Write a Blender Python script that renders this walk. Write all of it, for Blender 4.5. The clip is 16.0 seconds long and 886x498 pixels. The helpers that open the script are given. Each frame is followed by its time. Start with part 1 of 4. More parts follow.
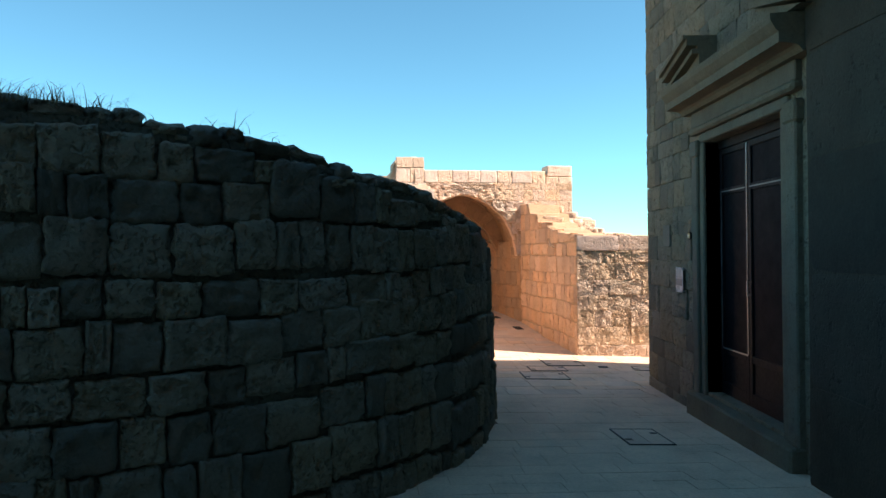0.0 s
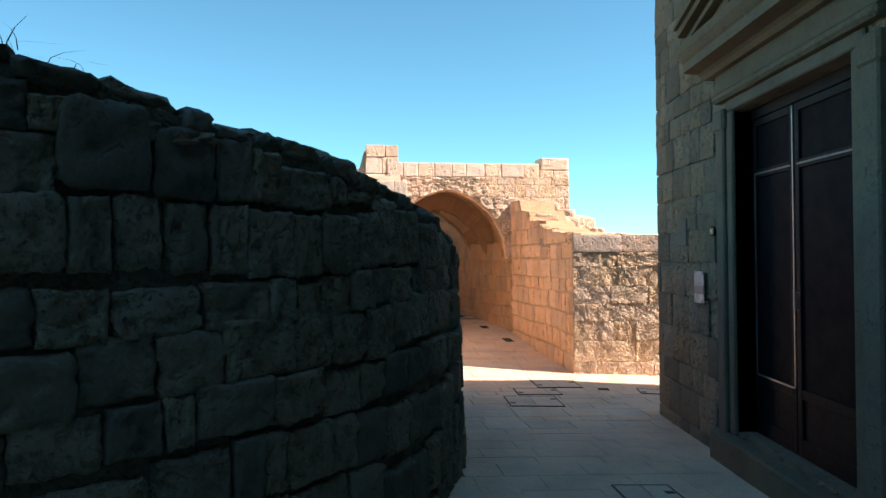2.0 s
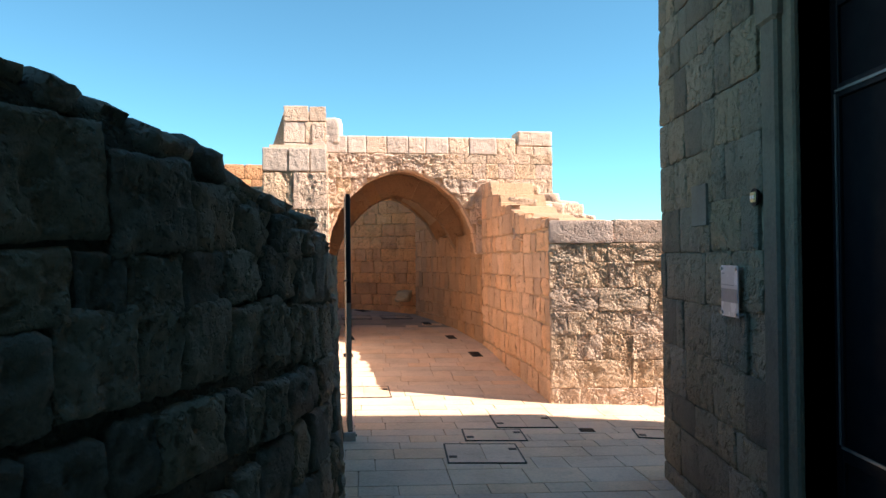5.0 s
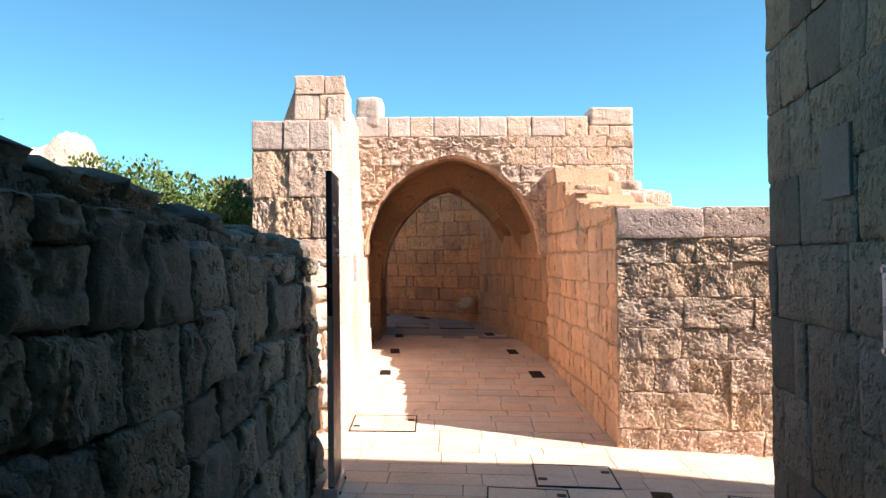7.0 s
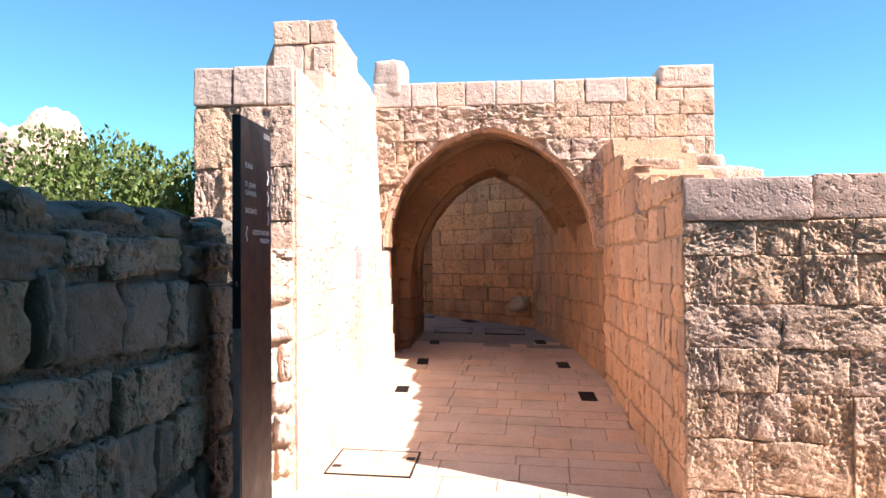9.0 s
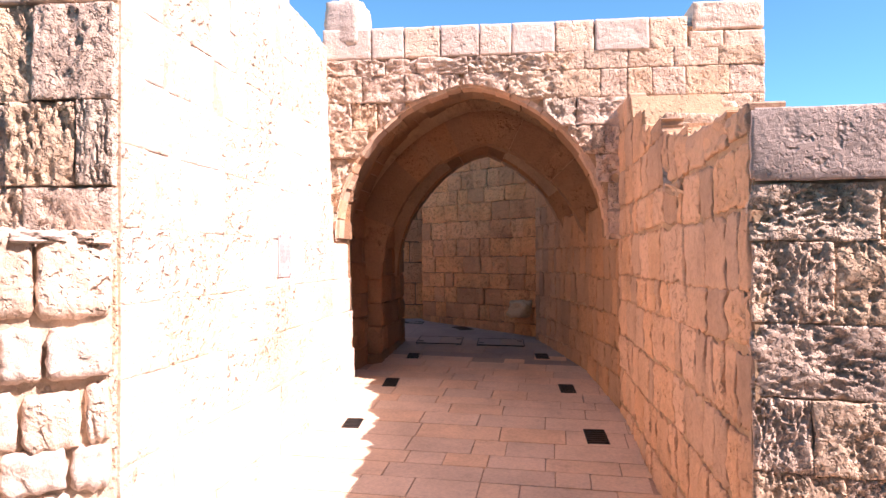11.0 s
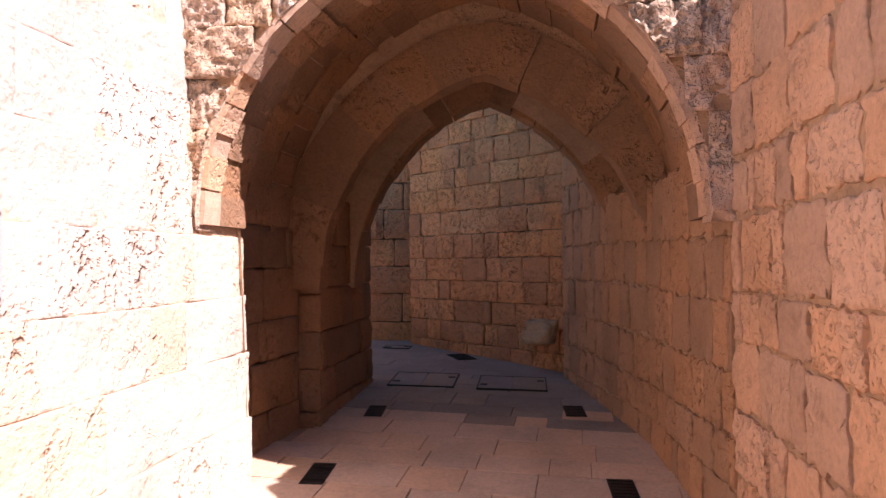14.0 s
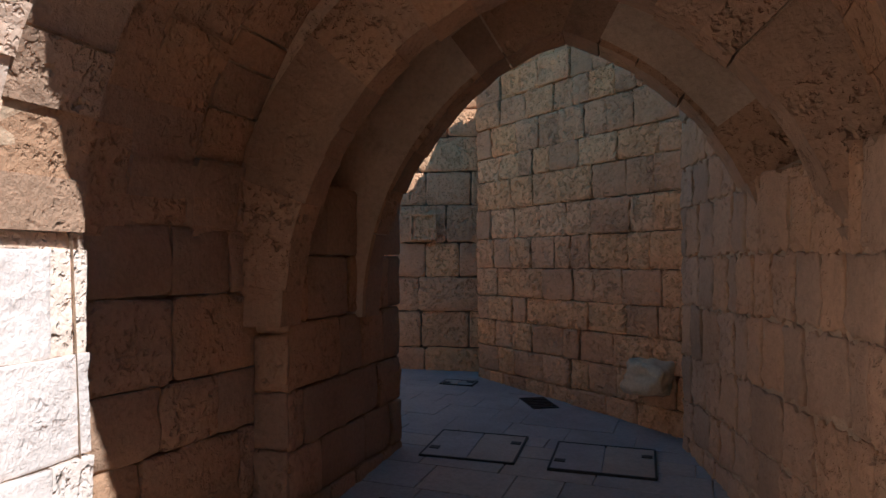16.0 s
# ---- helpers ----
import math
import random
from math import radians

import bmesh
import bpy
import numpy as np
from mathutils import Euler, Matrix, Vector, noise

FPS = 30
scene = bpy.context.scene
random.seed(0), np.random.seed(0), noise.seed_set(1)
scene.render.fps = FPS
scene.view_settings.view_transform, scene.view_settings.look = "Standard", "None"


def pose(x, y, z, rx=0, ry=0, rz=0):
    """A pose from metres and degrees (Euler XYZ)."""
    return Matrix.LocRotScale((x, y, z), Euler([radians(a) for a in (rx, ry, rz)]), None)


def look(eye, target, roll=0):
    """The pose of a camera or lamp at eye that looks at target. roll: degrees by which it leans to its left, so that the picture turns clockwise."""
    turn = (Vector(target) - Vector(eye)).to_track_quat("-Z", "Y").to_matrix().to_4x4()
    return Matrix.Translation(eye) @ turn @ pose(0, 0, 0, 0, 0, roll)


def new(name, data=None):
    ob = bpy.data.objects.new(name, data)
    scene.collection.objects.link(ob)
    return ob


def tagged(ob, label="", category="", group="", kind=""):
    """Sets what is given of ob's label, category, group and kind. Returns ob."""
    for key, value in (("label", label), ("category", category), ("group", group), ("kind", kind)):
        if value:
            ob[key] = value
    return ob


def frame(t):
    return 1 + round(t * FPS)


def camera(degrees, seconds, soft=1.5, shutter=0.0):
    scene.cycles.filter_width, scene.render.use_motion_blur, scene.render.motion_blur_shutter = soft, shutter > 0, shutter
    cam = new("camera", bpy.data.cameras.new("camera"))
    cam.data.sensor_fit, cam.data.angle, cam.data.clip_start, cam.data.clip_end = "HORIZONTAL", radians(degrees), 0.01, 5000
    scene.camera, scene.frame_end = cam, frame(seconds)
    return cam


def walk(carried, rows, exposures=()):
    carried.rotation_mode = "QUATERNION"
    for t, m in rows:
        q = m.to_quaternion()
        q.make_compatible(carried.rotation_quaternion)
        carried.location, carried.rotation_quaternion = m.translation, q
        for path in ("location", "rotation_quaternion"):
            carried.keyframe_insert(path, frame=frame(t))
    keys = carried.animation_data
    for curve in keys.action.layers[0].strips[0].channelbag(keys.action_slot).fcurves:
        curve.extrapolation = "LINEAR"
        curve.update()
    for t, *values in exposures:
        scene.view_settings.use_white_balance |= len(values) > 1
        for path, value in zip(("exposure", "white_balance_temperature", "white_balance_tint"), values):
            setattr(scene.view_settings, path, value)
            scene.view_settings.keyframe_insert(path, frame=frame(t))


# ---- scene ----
cam = camera(64.7, 16.0)
METRES, EYE, TILT, LEAN, TURN = 16.0, 1.86, 0.0, 0.0, 0.0
ROWS = [
    (0.0, 0.0, 0.0, 0.0, 0.0, 0.06, 0.63),
    (0.5, 0.0063, 0.0287, -0.0007, 0.02, 0.17, 0.72),
    (1.0, 0.0137, 0.0545, -0.0015, -0.02, 0.34, 0.74),
    (1.5, 0.0197, 0.0826, -0.0031, 0.17, 0.24, 0.58),
    (2.0, 0.0266, 0.1138, -0.0036, 0.08, 0.43, 0.6),
    (2.5, 0.0326, 0.1413, -0.0044, 0.16, 0.46, 0.56),
    (3.0, 0.0403, 0.1691, -0.0046, -0.06, 0.64, 0.78),
    (3.5, 0.0508, 0.1973, -0.0051, 0.08, 0.53, 0.79),
    (4.0, 0.0601, 0.2255, -0.0068, -0.04, 0.4, 0.67),
    (6.5, 0.1072, 0.3773, -0.014, 4.48, 0.74, 0.71),
    (7.0, 0.1162, 0.4038, -0.0141, 8.25, 0.83, 0.63),
    (7.5, 0.1242, 0.4324, -0.0149, 11.78, 0.73, 0.59),
    (8.0, 0.1309, 0.4613, -0.0156, 13.17, 0.83, 0.48),
    (10.5, 0.1369, 0.6115, -0.0216, 16.06, 0.66, 0.38),
    (11.0, 0.134, 0.6439, -0.0217, 16.2, 0.77, 0.25),
    (11.5, 0.1292, 0.6749, -0.0223, 16.6, 0.67, 0.27),
    (12.0, 0.1255, 0.7075, -0.0228, 16.38, 0.63, 0.53),
    (12.5, 0.1194, 0.7388, -0.0237, 16.23, 0.6, 0.33),
    (13.0, 0.1134, 0.7734, -0.0229, 16.61, 0.84, 0.47),
    (13.5, 0.1075, 0.8079, -0.0226, 17.0, 0.81, 0.38),
    (14.0, 0.1009, 0.8415, -0.0219, 17.99, 0.98, 0.58),
    (14.5, 0.0967, 0.877, -0.0201, 22.44, 0.95, 0.47),
    (15.0, 0.0907, 0.9107, -0.0183, 22.88, 1.07, 0.44),
    (15.5, 0.0863, 0.9419, -0.0171, 24.63, 1.13, 0.42),
    (16.0, 0.0807, 0.9758, -0.0152, 27.01, 1.01, 0.28),
]
EXPOSURE = [(0.0, 1.15, 7700, 22), (4.0, 1.15, 7600, 22), (7.0, 1.12, 7100, 25), (10.5, 1.30, 6950, 37), (13.0, 1.14, 7150, 44), (14.5, 0.96, 6450, 33), (15.0, 0.86, 6150, 27), (16.0, 0.68, 5300, 8)]
walk(cam, [(t, pose(0, 0, EYE, TILT, LEAN, TURN) @ pose(METRES * x, METRES * y, METRES * z, 90 + pitch, roll, yaw)) for t, x, y, z, yaw, pitch, roll in ROWS], EXPOSURE)

# ---- light ----
SUN_WAY = Vector((0.974, -0.228, 0.985)).normalized()
SUN_HEIGHT = math.asin(SUN_WAY.z)
world = bpy.data.worlds.new("world")
scene.world = world
world.use_nodes = True
wn = world.node_tree.nodes
sky = wn.new("ShaderNodeTexSky")
sky.sky_type, sky.sun_disc, sky.sun_elevation, sky.sun_rotation = "NISHITA", False, SUN_HEIGHT, math.atan2(SUN_WAY.x, SUN_WAY.y)
sky.air_density, sky.dust_density, sky.ozone_density = 0.85, 0.0, 2.5
tint = wn.new("ShaderNodeMix")
tint.data_type, tint.blend_type = "RGBA", "MULTIPLY"
tint.inputs[0].default_value = 1.0
tint.inputs[7].default_value = (0.43, 1.04, 1.06, 1)
world.node_tree.links.new(sky.outputs[0], tint.inputs[6])
world.node_tree.links.new(tint.outputs[2], wn["Background"].inputs[0])
wn["Background"].inputs[1].default_value = 0.1
sun = new("sun", bpy.data.lights.new("sun", "SUN"))
sun.data.energy, sun.data.angle, sun.data.color = 5.0, radians(0.53), (1.0, 0.96, 0.90)
sun.matrix_world = look(SUN_WAY * 60, (0, 0, 0))


# ---- materials ----
def nodes_of(name):
    m = bpy.data.materials.new(name)
    m.use_nodes = True
    t = m.node_tree
    return m, t, t.nodes["Principled BSDF"]


def link(t, a, b):
    t.links.new(a, b)


def noise_at(t, scale, detail=4.0, rough=0.55, warp=None):
    g = t.nodes.new("ShaderNodeNewGeometry") if warp is None else None
    n = t.nodes.new("ShaderNodeTexNoise")
    n.inputs["Scale"].default_value, n.inputs["Detail"].default_value, n.inputs["Roughness"].default_value = scale, detail, rough
    link(t, g.outputs["Position"] if warp is None else warp, n.inputs["Vector"])
    return n.outputs["Fac"]


def ramp(t, fac, stops):
    r = t.nodes.new("ShaderNodeValToRGB")
    while len(r.color_ramp.elements) < len(stops):
        r.color_ramp.elements.new(0.5)
    for e, (p, c) in zip(r.color_ramp.elements, stops):
        e.position, e.color = p, (*(c if isinstance(c, tuple) else (c, c, c)), 1)
    link(t, fac, r.inputs[0])
    return r.outputs[0]


def mixed(t, fac, a, b, blend="MIX"):
    m = t.nodes.new("ShaderNodeMix")
    m.data_type, m.blend_type = "RGBA", blend
    for s, v in ((0, fac), (6, a), (7, b)):
        if isinstance(v, bpy.types.NodeSocket):
            link(t, v, m.inputs[s])
        elif s == 0:
            m.inputs[0].default_value = v
        else:
            m.inputs[s].default_value = (*v, 1)
    return m.outputs[2]


def maths(t, op, a, b=0.0):
    m = t.nodes.new("ShaderNodeMath")
    m.operation = op
    for s, v in ((0, a), (1, b)):
        if isinstance(v, bpy.types.NodeSocket):
            link(t, v, m.inputs[s])
        else:
            m.inputs[s].default_value = v
    return m.outputs[0]


def stone_material(name, base, spread=0.25, relief=0.012, pits=0.5, pit_scale=22.0, stain=0.4, stain_colour=(0.07, 0.065, 0.055), rough=0.93, pit_dark=0.3):
    """Weathered limestone: one tone for each block, grain, honeycomb pits, stains."""
    m, t, p = nodes_of(name)
    info = t.nodes.new("ShaderNodeObjectInfo")
    lo, hi = tuple(c * (1 - spread) for c in base), tuple(min(c * (1 + spread), 0.85) for c in base)
    warm = (min(hi[0] * 1.02, 0.9), hi[1] * 0.92, hi[2] * 0.80)
    tone = ramp(t, info.outputs["Random"], [(0.0, lo), (0.35, base), (0.7, warm), (1.0, hi)])
    broad = noise_at(t, 1.7, 5, 0.6)
    grain = noise_at(t, 38, 6, 0.65)
    col = mixed(t, 0.55, tone, ramp(t, broad, [(0.3, 0.62), (0.55, 1.0), (0.75, 1.12)]), "MULTIPLY")
    col = mixed(t, 0.35, col, ramp(t, grain, [(0.3, 0.55), (0.6, 1.1)]), "MULTIPLY")
    streak = noise_at(t, 5.5, 6, 0.7)
    col = mixed(t, maths(t, "MULTIPLY", ramp(t, streak, [(0.56, 0.0), (0.72, 1.0)]), stain), col, stain_colour)
    # pits, clustered where the weather has bitten
    big = noise_at(t, pit_scale, 2.5, 0.6)
    fine = noise_at(t, pit_scale * 2.7, 2.0, 0.5)
    hole = mixed(t, 1.0, ramp(t, big, [(0.27 + 0.10 * pits, 0.0), (0.40 + 0.09 * pits, 1.0)]), ramp(t, fine, [(0.24 + 0.08 * pits, 0.25), (0.37 + 0.08 * pits, 1.0)]), "MULTIPLY")
    where = ramp(t, maths(t, "ADD", maths(t, "MULTIPLY", noise_at(t, 2.6, 3), 0.7), maths(t, "MULTIPLY", info.outputs["Random"], 0.3)), [(0.62 - 0.42 * pits, 0.0), (0.80 - 0.36 * pits, 1.0)])
    worn = mixed(t, where, (1, 1, 1), hole)
    # Shade inside the pits is put into the colour, on top of the relief.
    col = mixed(t, pit_dark, col, mixed(t, 1.0, col, ramp(t, worn, [(0.0, (0.34, 0.26, 0.19)), (0.7, 1.0)]), "MULTIPLY"))
    height = maths(t, "ADD", maths(t, "MULTIPLY", worn, 1.0), maths(t, "MULTIPLY", grain, 0.45))
    height = maths(t, "ADD", height, maths(t, "MULTIPLY", noise_at(t, 9, 5, 0.6), 0.9))
    b = t.nodes.new("ShaderNodeBump")
    b.inputs["Strength"].default_value, b.inputs["Distance"].default_value = 0.9, relief
    link(t, height, b.inputs["Height"])
    link(t, b.outputs[0], p.inputs["Normal"])
    link(t, col, p.inputs["Base Color"])
    p.inputs["Roughness"].default_value = rough
    p.inputs["Specular IOR Level"].default_value = 0.2
    return m


def plain_material(name, base, rough=0.6, metal=0.0, vary=0.25, scale=14.0, relief=0.0):
    m, t, p = nodes_of(name)
    n = noise_at(t, scale, 5, 0.6)
    link(t, ramp(t, n, [(0.3, tuple(c * (1 - vary) for c in base)), (0.7, tuple(min(1, c * (1 + vary)) for c in base))]), p.inputs["Base Color"])
    p.inputs["Metallic"].default_value = metal
    link(t, ramp(t, noise_at(t, scale * 2.3), [(0.3, max(0.02, rough - 0.08)), (0.7, min(1, rough + 0.08))]), p.inputs["Roughness"])
    if relief:
        b = t.nodes.new("ShaderNodeBump")
        b.inputs["Distance"].default_value = relief
        link(t, n, b.inputs["Height"])
        link(t, b.outputs[0], p.inputs["Normal"])
    return m


LIME = stone_material("limestone", (0.67, 0.465, 0.33), 0.16, 0.016, 0.55, 20, 0.25)
LIME_PALE = stone_material("pale_limestone", (0.77, 0.625, 0.52), 0.05, 0.024, 0.45, 15, 0.10, (0.30, 0.22, 0.15), 0.93, 0.5)
LIME_ERODED = stone_material("honeycombed_limestone", (0.82, 0.615, 0.475), 0.08, 0.032, 0.8, 30, 0.12, (0.20, 0.13, 0.08))
LIME_GREY = stone_material("lichen_grey_limestone", (0.68, 0.53, 0.45), 0.10, 0.024, 0.6, 16, 0.15, (0.20, 0.16, 0.13))
# Base lowered to hold part of the shade on the street wall.
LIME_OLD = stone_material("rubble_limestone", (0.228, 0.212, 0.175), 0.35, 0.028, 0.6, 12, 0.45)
LIME_INNER = stone_material("passage_limestone", (0.64, 0.42, 0.285), 0.20, 0.018, 0.45, 20, 0.3)
# Passage stone darkened: the shade under the vault is put into its colour.
LIME_VAULT_SHADE = stone_material("shade_toned_vault_limestone", (0.345, 0.212, 0.13), 0.16, 0.026, 0.45, 14, 0.30, (0.10, 0.07, 0.05))
# Orange patina, with the passage's shade also put into the colour.
LIME_AGED_SHADE = stone_material("rusty_shaded_limestone", (0.46, 0.285, 0.175), 0.18, 0.018, 0.45, 20, 0.3, (0.12, 0.08, 0.055))
# Strong orange base: warm bounce light on the bastion is put into the colour.
LIME_FAR = stone_material("bastion_limestone", (0.75, 0.385, 0.195), 0.20, 0.03, 0.8, 17, 0.3, (0.16, 0.09, 0.05))
# Base set low: part of the street's shade sits in this colour.
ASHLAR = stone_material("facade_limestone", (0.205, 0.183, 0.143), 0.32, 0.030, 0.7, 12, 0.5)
MORTAR = stone_material("mortar", (0.50, 0.36, 0.245), 0.05, 0.02, 0.3, 26, 0.4)
MORTAR_FAR = stone_material("brown_joint", (0.20, 0.13, 0.08), 0.05, 0.014, 0.2, 30, 0.4)
# Near-black copy of the facade stone, its shade put into the colour.
ASHLAR_SHADE = stone_material("shaded_smooth_ashlar", (0.055, 0.052, 0.043), 0.15, 0.012, 0.3, 14, 0.4)
MORTAR_PALE = stone_material("pale_mortar", (0.58, 0.47, 0.37), 0.05, 0.02, 0.4, 20, 0.2)
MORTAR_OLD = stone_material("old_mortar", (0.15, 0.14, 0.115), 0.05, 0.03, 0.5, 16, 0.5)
# Darker metal for the transom bars.
DIM_STEEL = plain_material("dark_bar", (0.20, 0.20, 0.20), 0.5, 0.6, 0.15, 20)
PAVING = stone_material("paving_stone", (0.72, 0.555, 0.43), 0.07, 0.004, 0.15, 30, 0.22, (0.16, 0.12, 0.10), 0.75)
# Paving at half its brightness: passage shade put into a greyer stone.
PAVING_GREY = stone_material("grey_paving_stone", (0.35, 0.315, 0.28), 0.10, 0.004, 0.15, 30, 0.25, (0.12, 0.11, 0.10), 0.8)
JOINT = stone_material("paving_joint", (0.50, 0.37, 0.28), 0.05, 0.006, 0.2, 30, 0.3)
EARTH = stone_material("dry_earth", (0.30, 0.22, 0.14), 0.1, 0.02, 0.2, 20, 0.3)
IRON = plain_material("dark_iron", (0.035, 0.033, 0.032), 0.55, 0.6, 0.3, 30, 0.002)
DOOR_PAINT = plain_material("dark_door_paint", (0.004, 0.004, 0.007), 0.6, 0.0, 0.3, 10)
STEEL = plain_material("dull_aluminium", (0.42, 0.42, 0.42), 0.4, 0.8, 0.15, 20)
SIGN_BLACK = plain_material("satin_black_panel", (0.008, 0.009, 0.014), 0.42, 0.0, 0.2, 5)
WHITE = plain_material("white_print", (0.75, 0.75, 0.75), 0.6, 0.0, 0.05, 10)
BRASS = plain_material("pale_brass", (0.55, 0.45, 0.24), 0.45, 0.5, 0.2, 30)
LEAF = plain_material("leaf", (0.10, 0.165, 0.035), 0.6, 0.0, 0.5, 6)
LEAF_GREY = plain_material("grey_green_leaf", (0.10, 0.11, 0.07), 0.6, 0.0, 0.4, 6)
FLOWER = plain_material("yellow_flower", (0.75, 0.52, 0.03), 0.6, 0.0, 0.1, 6)
TWIG = plain_material("twig", (0.10, 0.075, 0.05), 0.9, 0.0, 0.3, 20)
DRY = plain_material("dry_grass", (0.16, 0.13, 0.07), 0.8, 0.0, 0.4, 8)


# ---- shapes ----
def part(name, bm, material, parent=None, label="", smooth=False):
    me = bpy.data.meshes.new(name)
    bm.normal_update()
    bm.to_mesh(me)
    bm.free()
    me.materials.append(material)
    if smooth:
        for f in me.polygons:
            f.use_smooth = True
    ob = new(name, me)
    ob.parent = parent
    if label:
        ob["label"] = label
    return ob


def box(bm, x0, y0, z0, x1, y1, z1, m=None, bevel=0.0):
    r = bmesh.ops.create_cube(bm, size=1)
    vs = r["verts"]
    for v in vs:
        v.co = Vector((x0 + (v.co.x + 0.5) * (x1 - x0), y0 + (v.co.y + 0.5) * (y1 - y0), z0 + (v.co.z + 0.5) * (z1 - z0)))
        if m:
            v.co = m @ v.co
    if bevel:
        es = list({e for v in vs for e in v.link_edges})
        bmesh.ops.bevel(bm, geom=es, offset=bevel, segments=1, affect="EDGES")
    return bm


def boxed(name, material, parent, *dims, m=None, bevel=0.0, label=""):
    return part(name, box(bmesh.new(), *dims, m=m, bevel=bevel), material, parent, label)


def prism(bm, outline, z0, z1):
    """An upright prism over a plan outline; z0, z1 numbers or functions of (x, y)."""
    f0 = z0 if callable(z0) else (lambda x, y: z0)
    f1 = z1 if callable(z1) else (lambda x, y: z1)
    lo = [bm.verts.new((x, y, f0(x, y))) for x, y in outline]
    hi = [bm.verts.new((x, y, f1(x, y))) for x, y in outline]
    n = len(outline)
    for i in range(n):
        bm.faces.new((lo[i], lo[(i + 1) % n], hi[(i + 1) % n], hi[i]))
    bm.faces.new(hi)
    bm.faces.new(lo[::-1])
    bmesh.ops.recalc_face_normals(bm, faces=bm.faces)
    return bm


def lerp_table(pairs, s):
    if s <= pairs[0][0]:
        return pairs[0][1]
    for (a, va), (b, vb) in zip(pairs, pairs[1:]):
        if s <= b:
            return va + (vb - va) * (s - a) / max(b - a, 1e-9)
    return pairs[-1][1]


RISE = [(0, .10), (6, 0.0), (8, -.05), (10, -.10), (13.3, -.10), (15, -.03), (17.4, .15), (20.2, .30), (24, .36)]


def floor_at(x, y):
    return lerp_table(RISE, y) - 0.03 * max(-3, min(5, x))


def stone_shapes(material, rng, count=7, rough=0.06, rounding=0.10, edge_u=0.06, edge_w=0.09, wobble=0.012, res=(5, 4), bite=0.0):
    """Unit blocks, front towards -y at y = 0, with worn edges and an uneven, bitten face."""
    out = []
    nx, nz = res
    for k in range(count):
        bm = bmesh.new()
        o = Vector((k * 5.7 + rng.uniform(0, 50), rng.uniform(0, 50), 0))
        us = [-0.5] + [-0.5 + edge_u + (1 - 2 * edge_u) * i / (nx - 2) for i in range(nx - 1)] + [0.5]
        ws = [-0.5] + [-0.5 + edge_w + (1 - 2 * edge_w) * i / (nz - 2) for i in range(nz - 1)] + [0.5]
        grid = []
        for j in range(nz + 1):
            row = []
            for i in range(nx + 1):
                rim_u, rim_w = i in (0, nx), j in (0, nz)
                p = Vector((us[i] * 1.4, ws[j], 0))
                y = rough * (0.9 * noise.noise(p * 2.2 + o) + 0.6 * noise.noise(p * 5.5 + o)) + (rounding if rim_u or rim_w else 0.0) + (rounding * 0.8 if rim_u and rim_w else 0.0)
                if bite:
                    y += bite * max(0.0, noise.noise(p * 3.4 + o * 1.7)) ** 0.6 * max(0.0, 0.5 + noise.noise(p * 8.0 + o))
                ju = wobble * 1.6 * noise.noise(p * 4.0 + o * 2) + rng.uniform(-1, 1) * wobble * 0.4
                jw = wobble * 1.6 * noise.noise(p * 4.0 + o * 3) + rng.uniform(-1, 1) * wobble * 0.4
                shrink = 1 - (0.05 if rim_u and rim_w else 0.0)
                row.append(bm.verts.new((us[i] * shrink + ju, y, ws[j] * shrink + jw)))
            grid.append(row)
        for j in range(nz):
            for i in range(nx):
                bm.faces.new((grid[j][i], grid[j][i + 1], grid[j + 1][i + 1], grid[j + 1][i]))
        rim = grid[0] + [r[-1] for r in grid[1:]] + grid[-1][-2::-1] + [r[0] for r in grid[-2:0:-1]]
        back = [bm.verts.new((v.co.x, 1.0, v.co.z)) for v in rim]
        n = len(rim)
        for i in range(n):
            bm.faces.new((rim[i], back[i], back[(i + 1) % n], rim[(i + 1) % n]))
        bmesh.ops.recalc_face_normals(bm, faces=bm.faces)
        me = bpy.data.meshes.new("stone")
        bm.to_mesh(me)
        bm.free()
        me.materials.append(material)
        for f in me.polygons:
            f.use_smooth = f.index < nx * nz
        out.append(me)
    return out


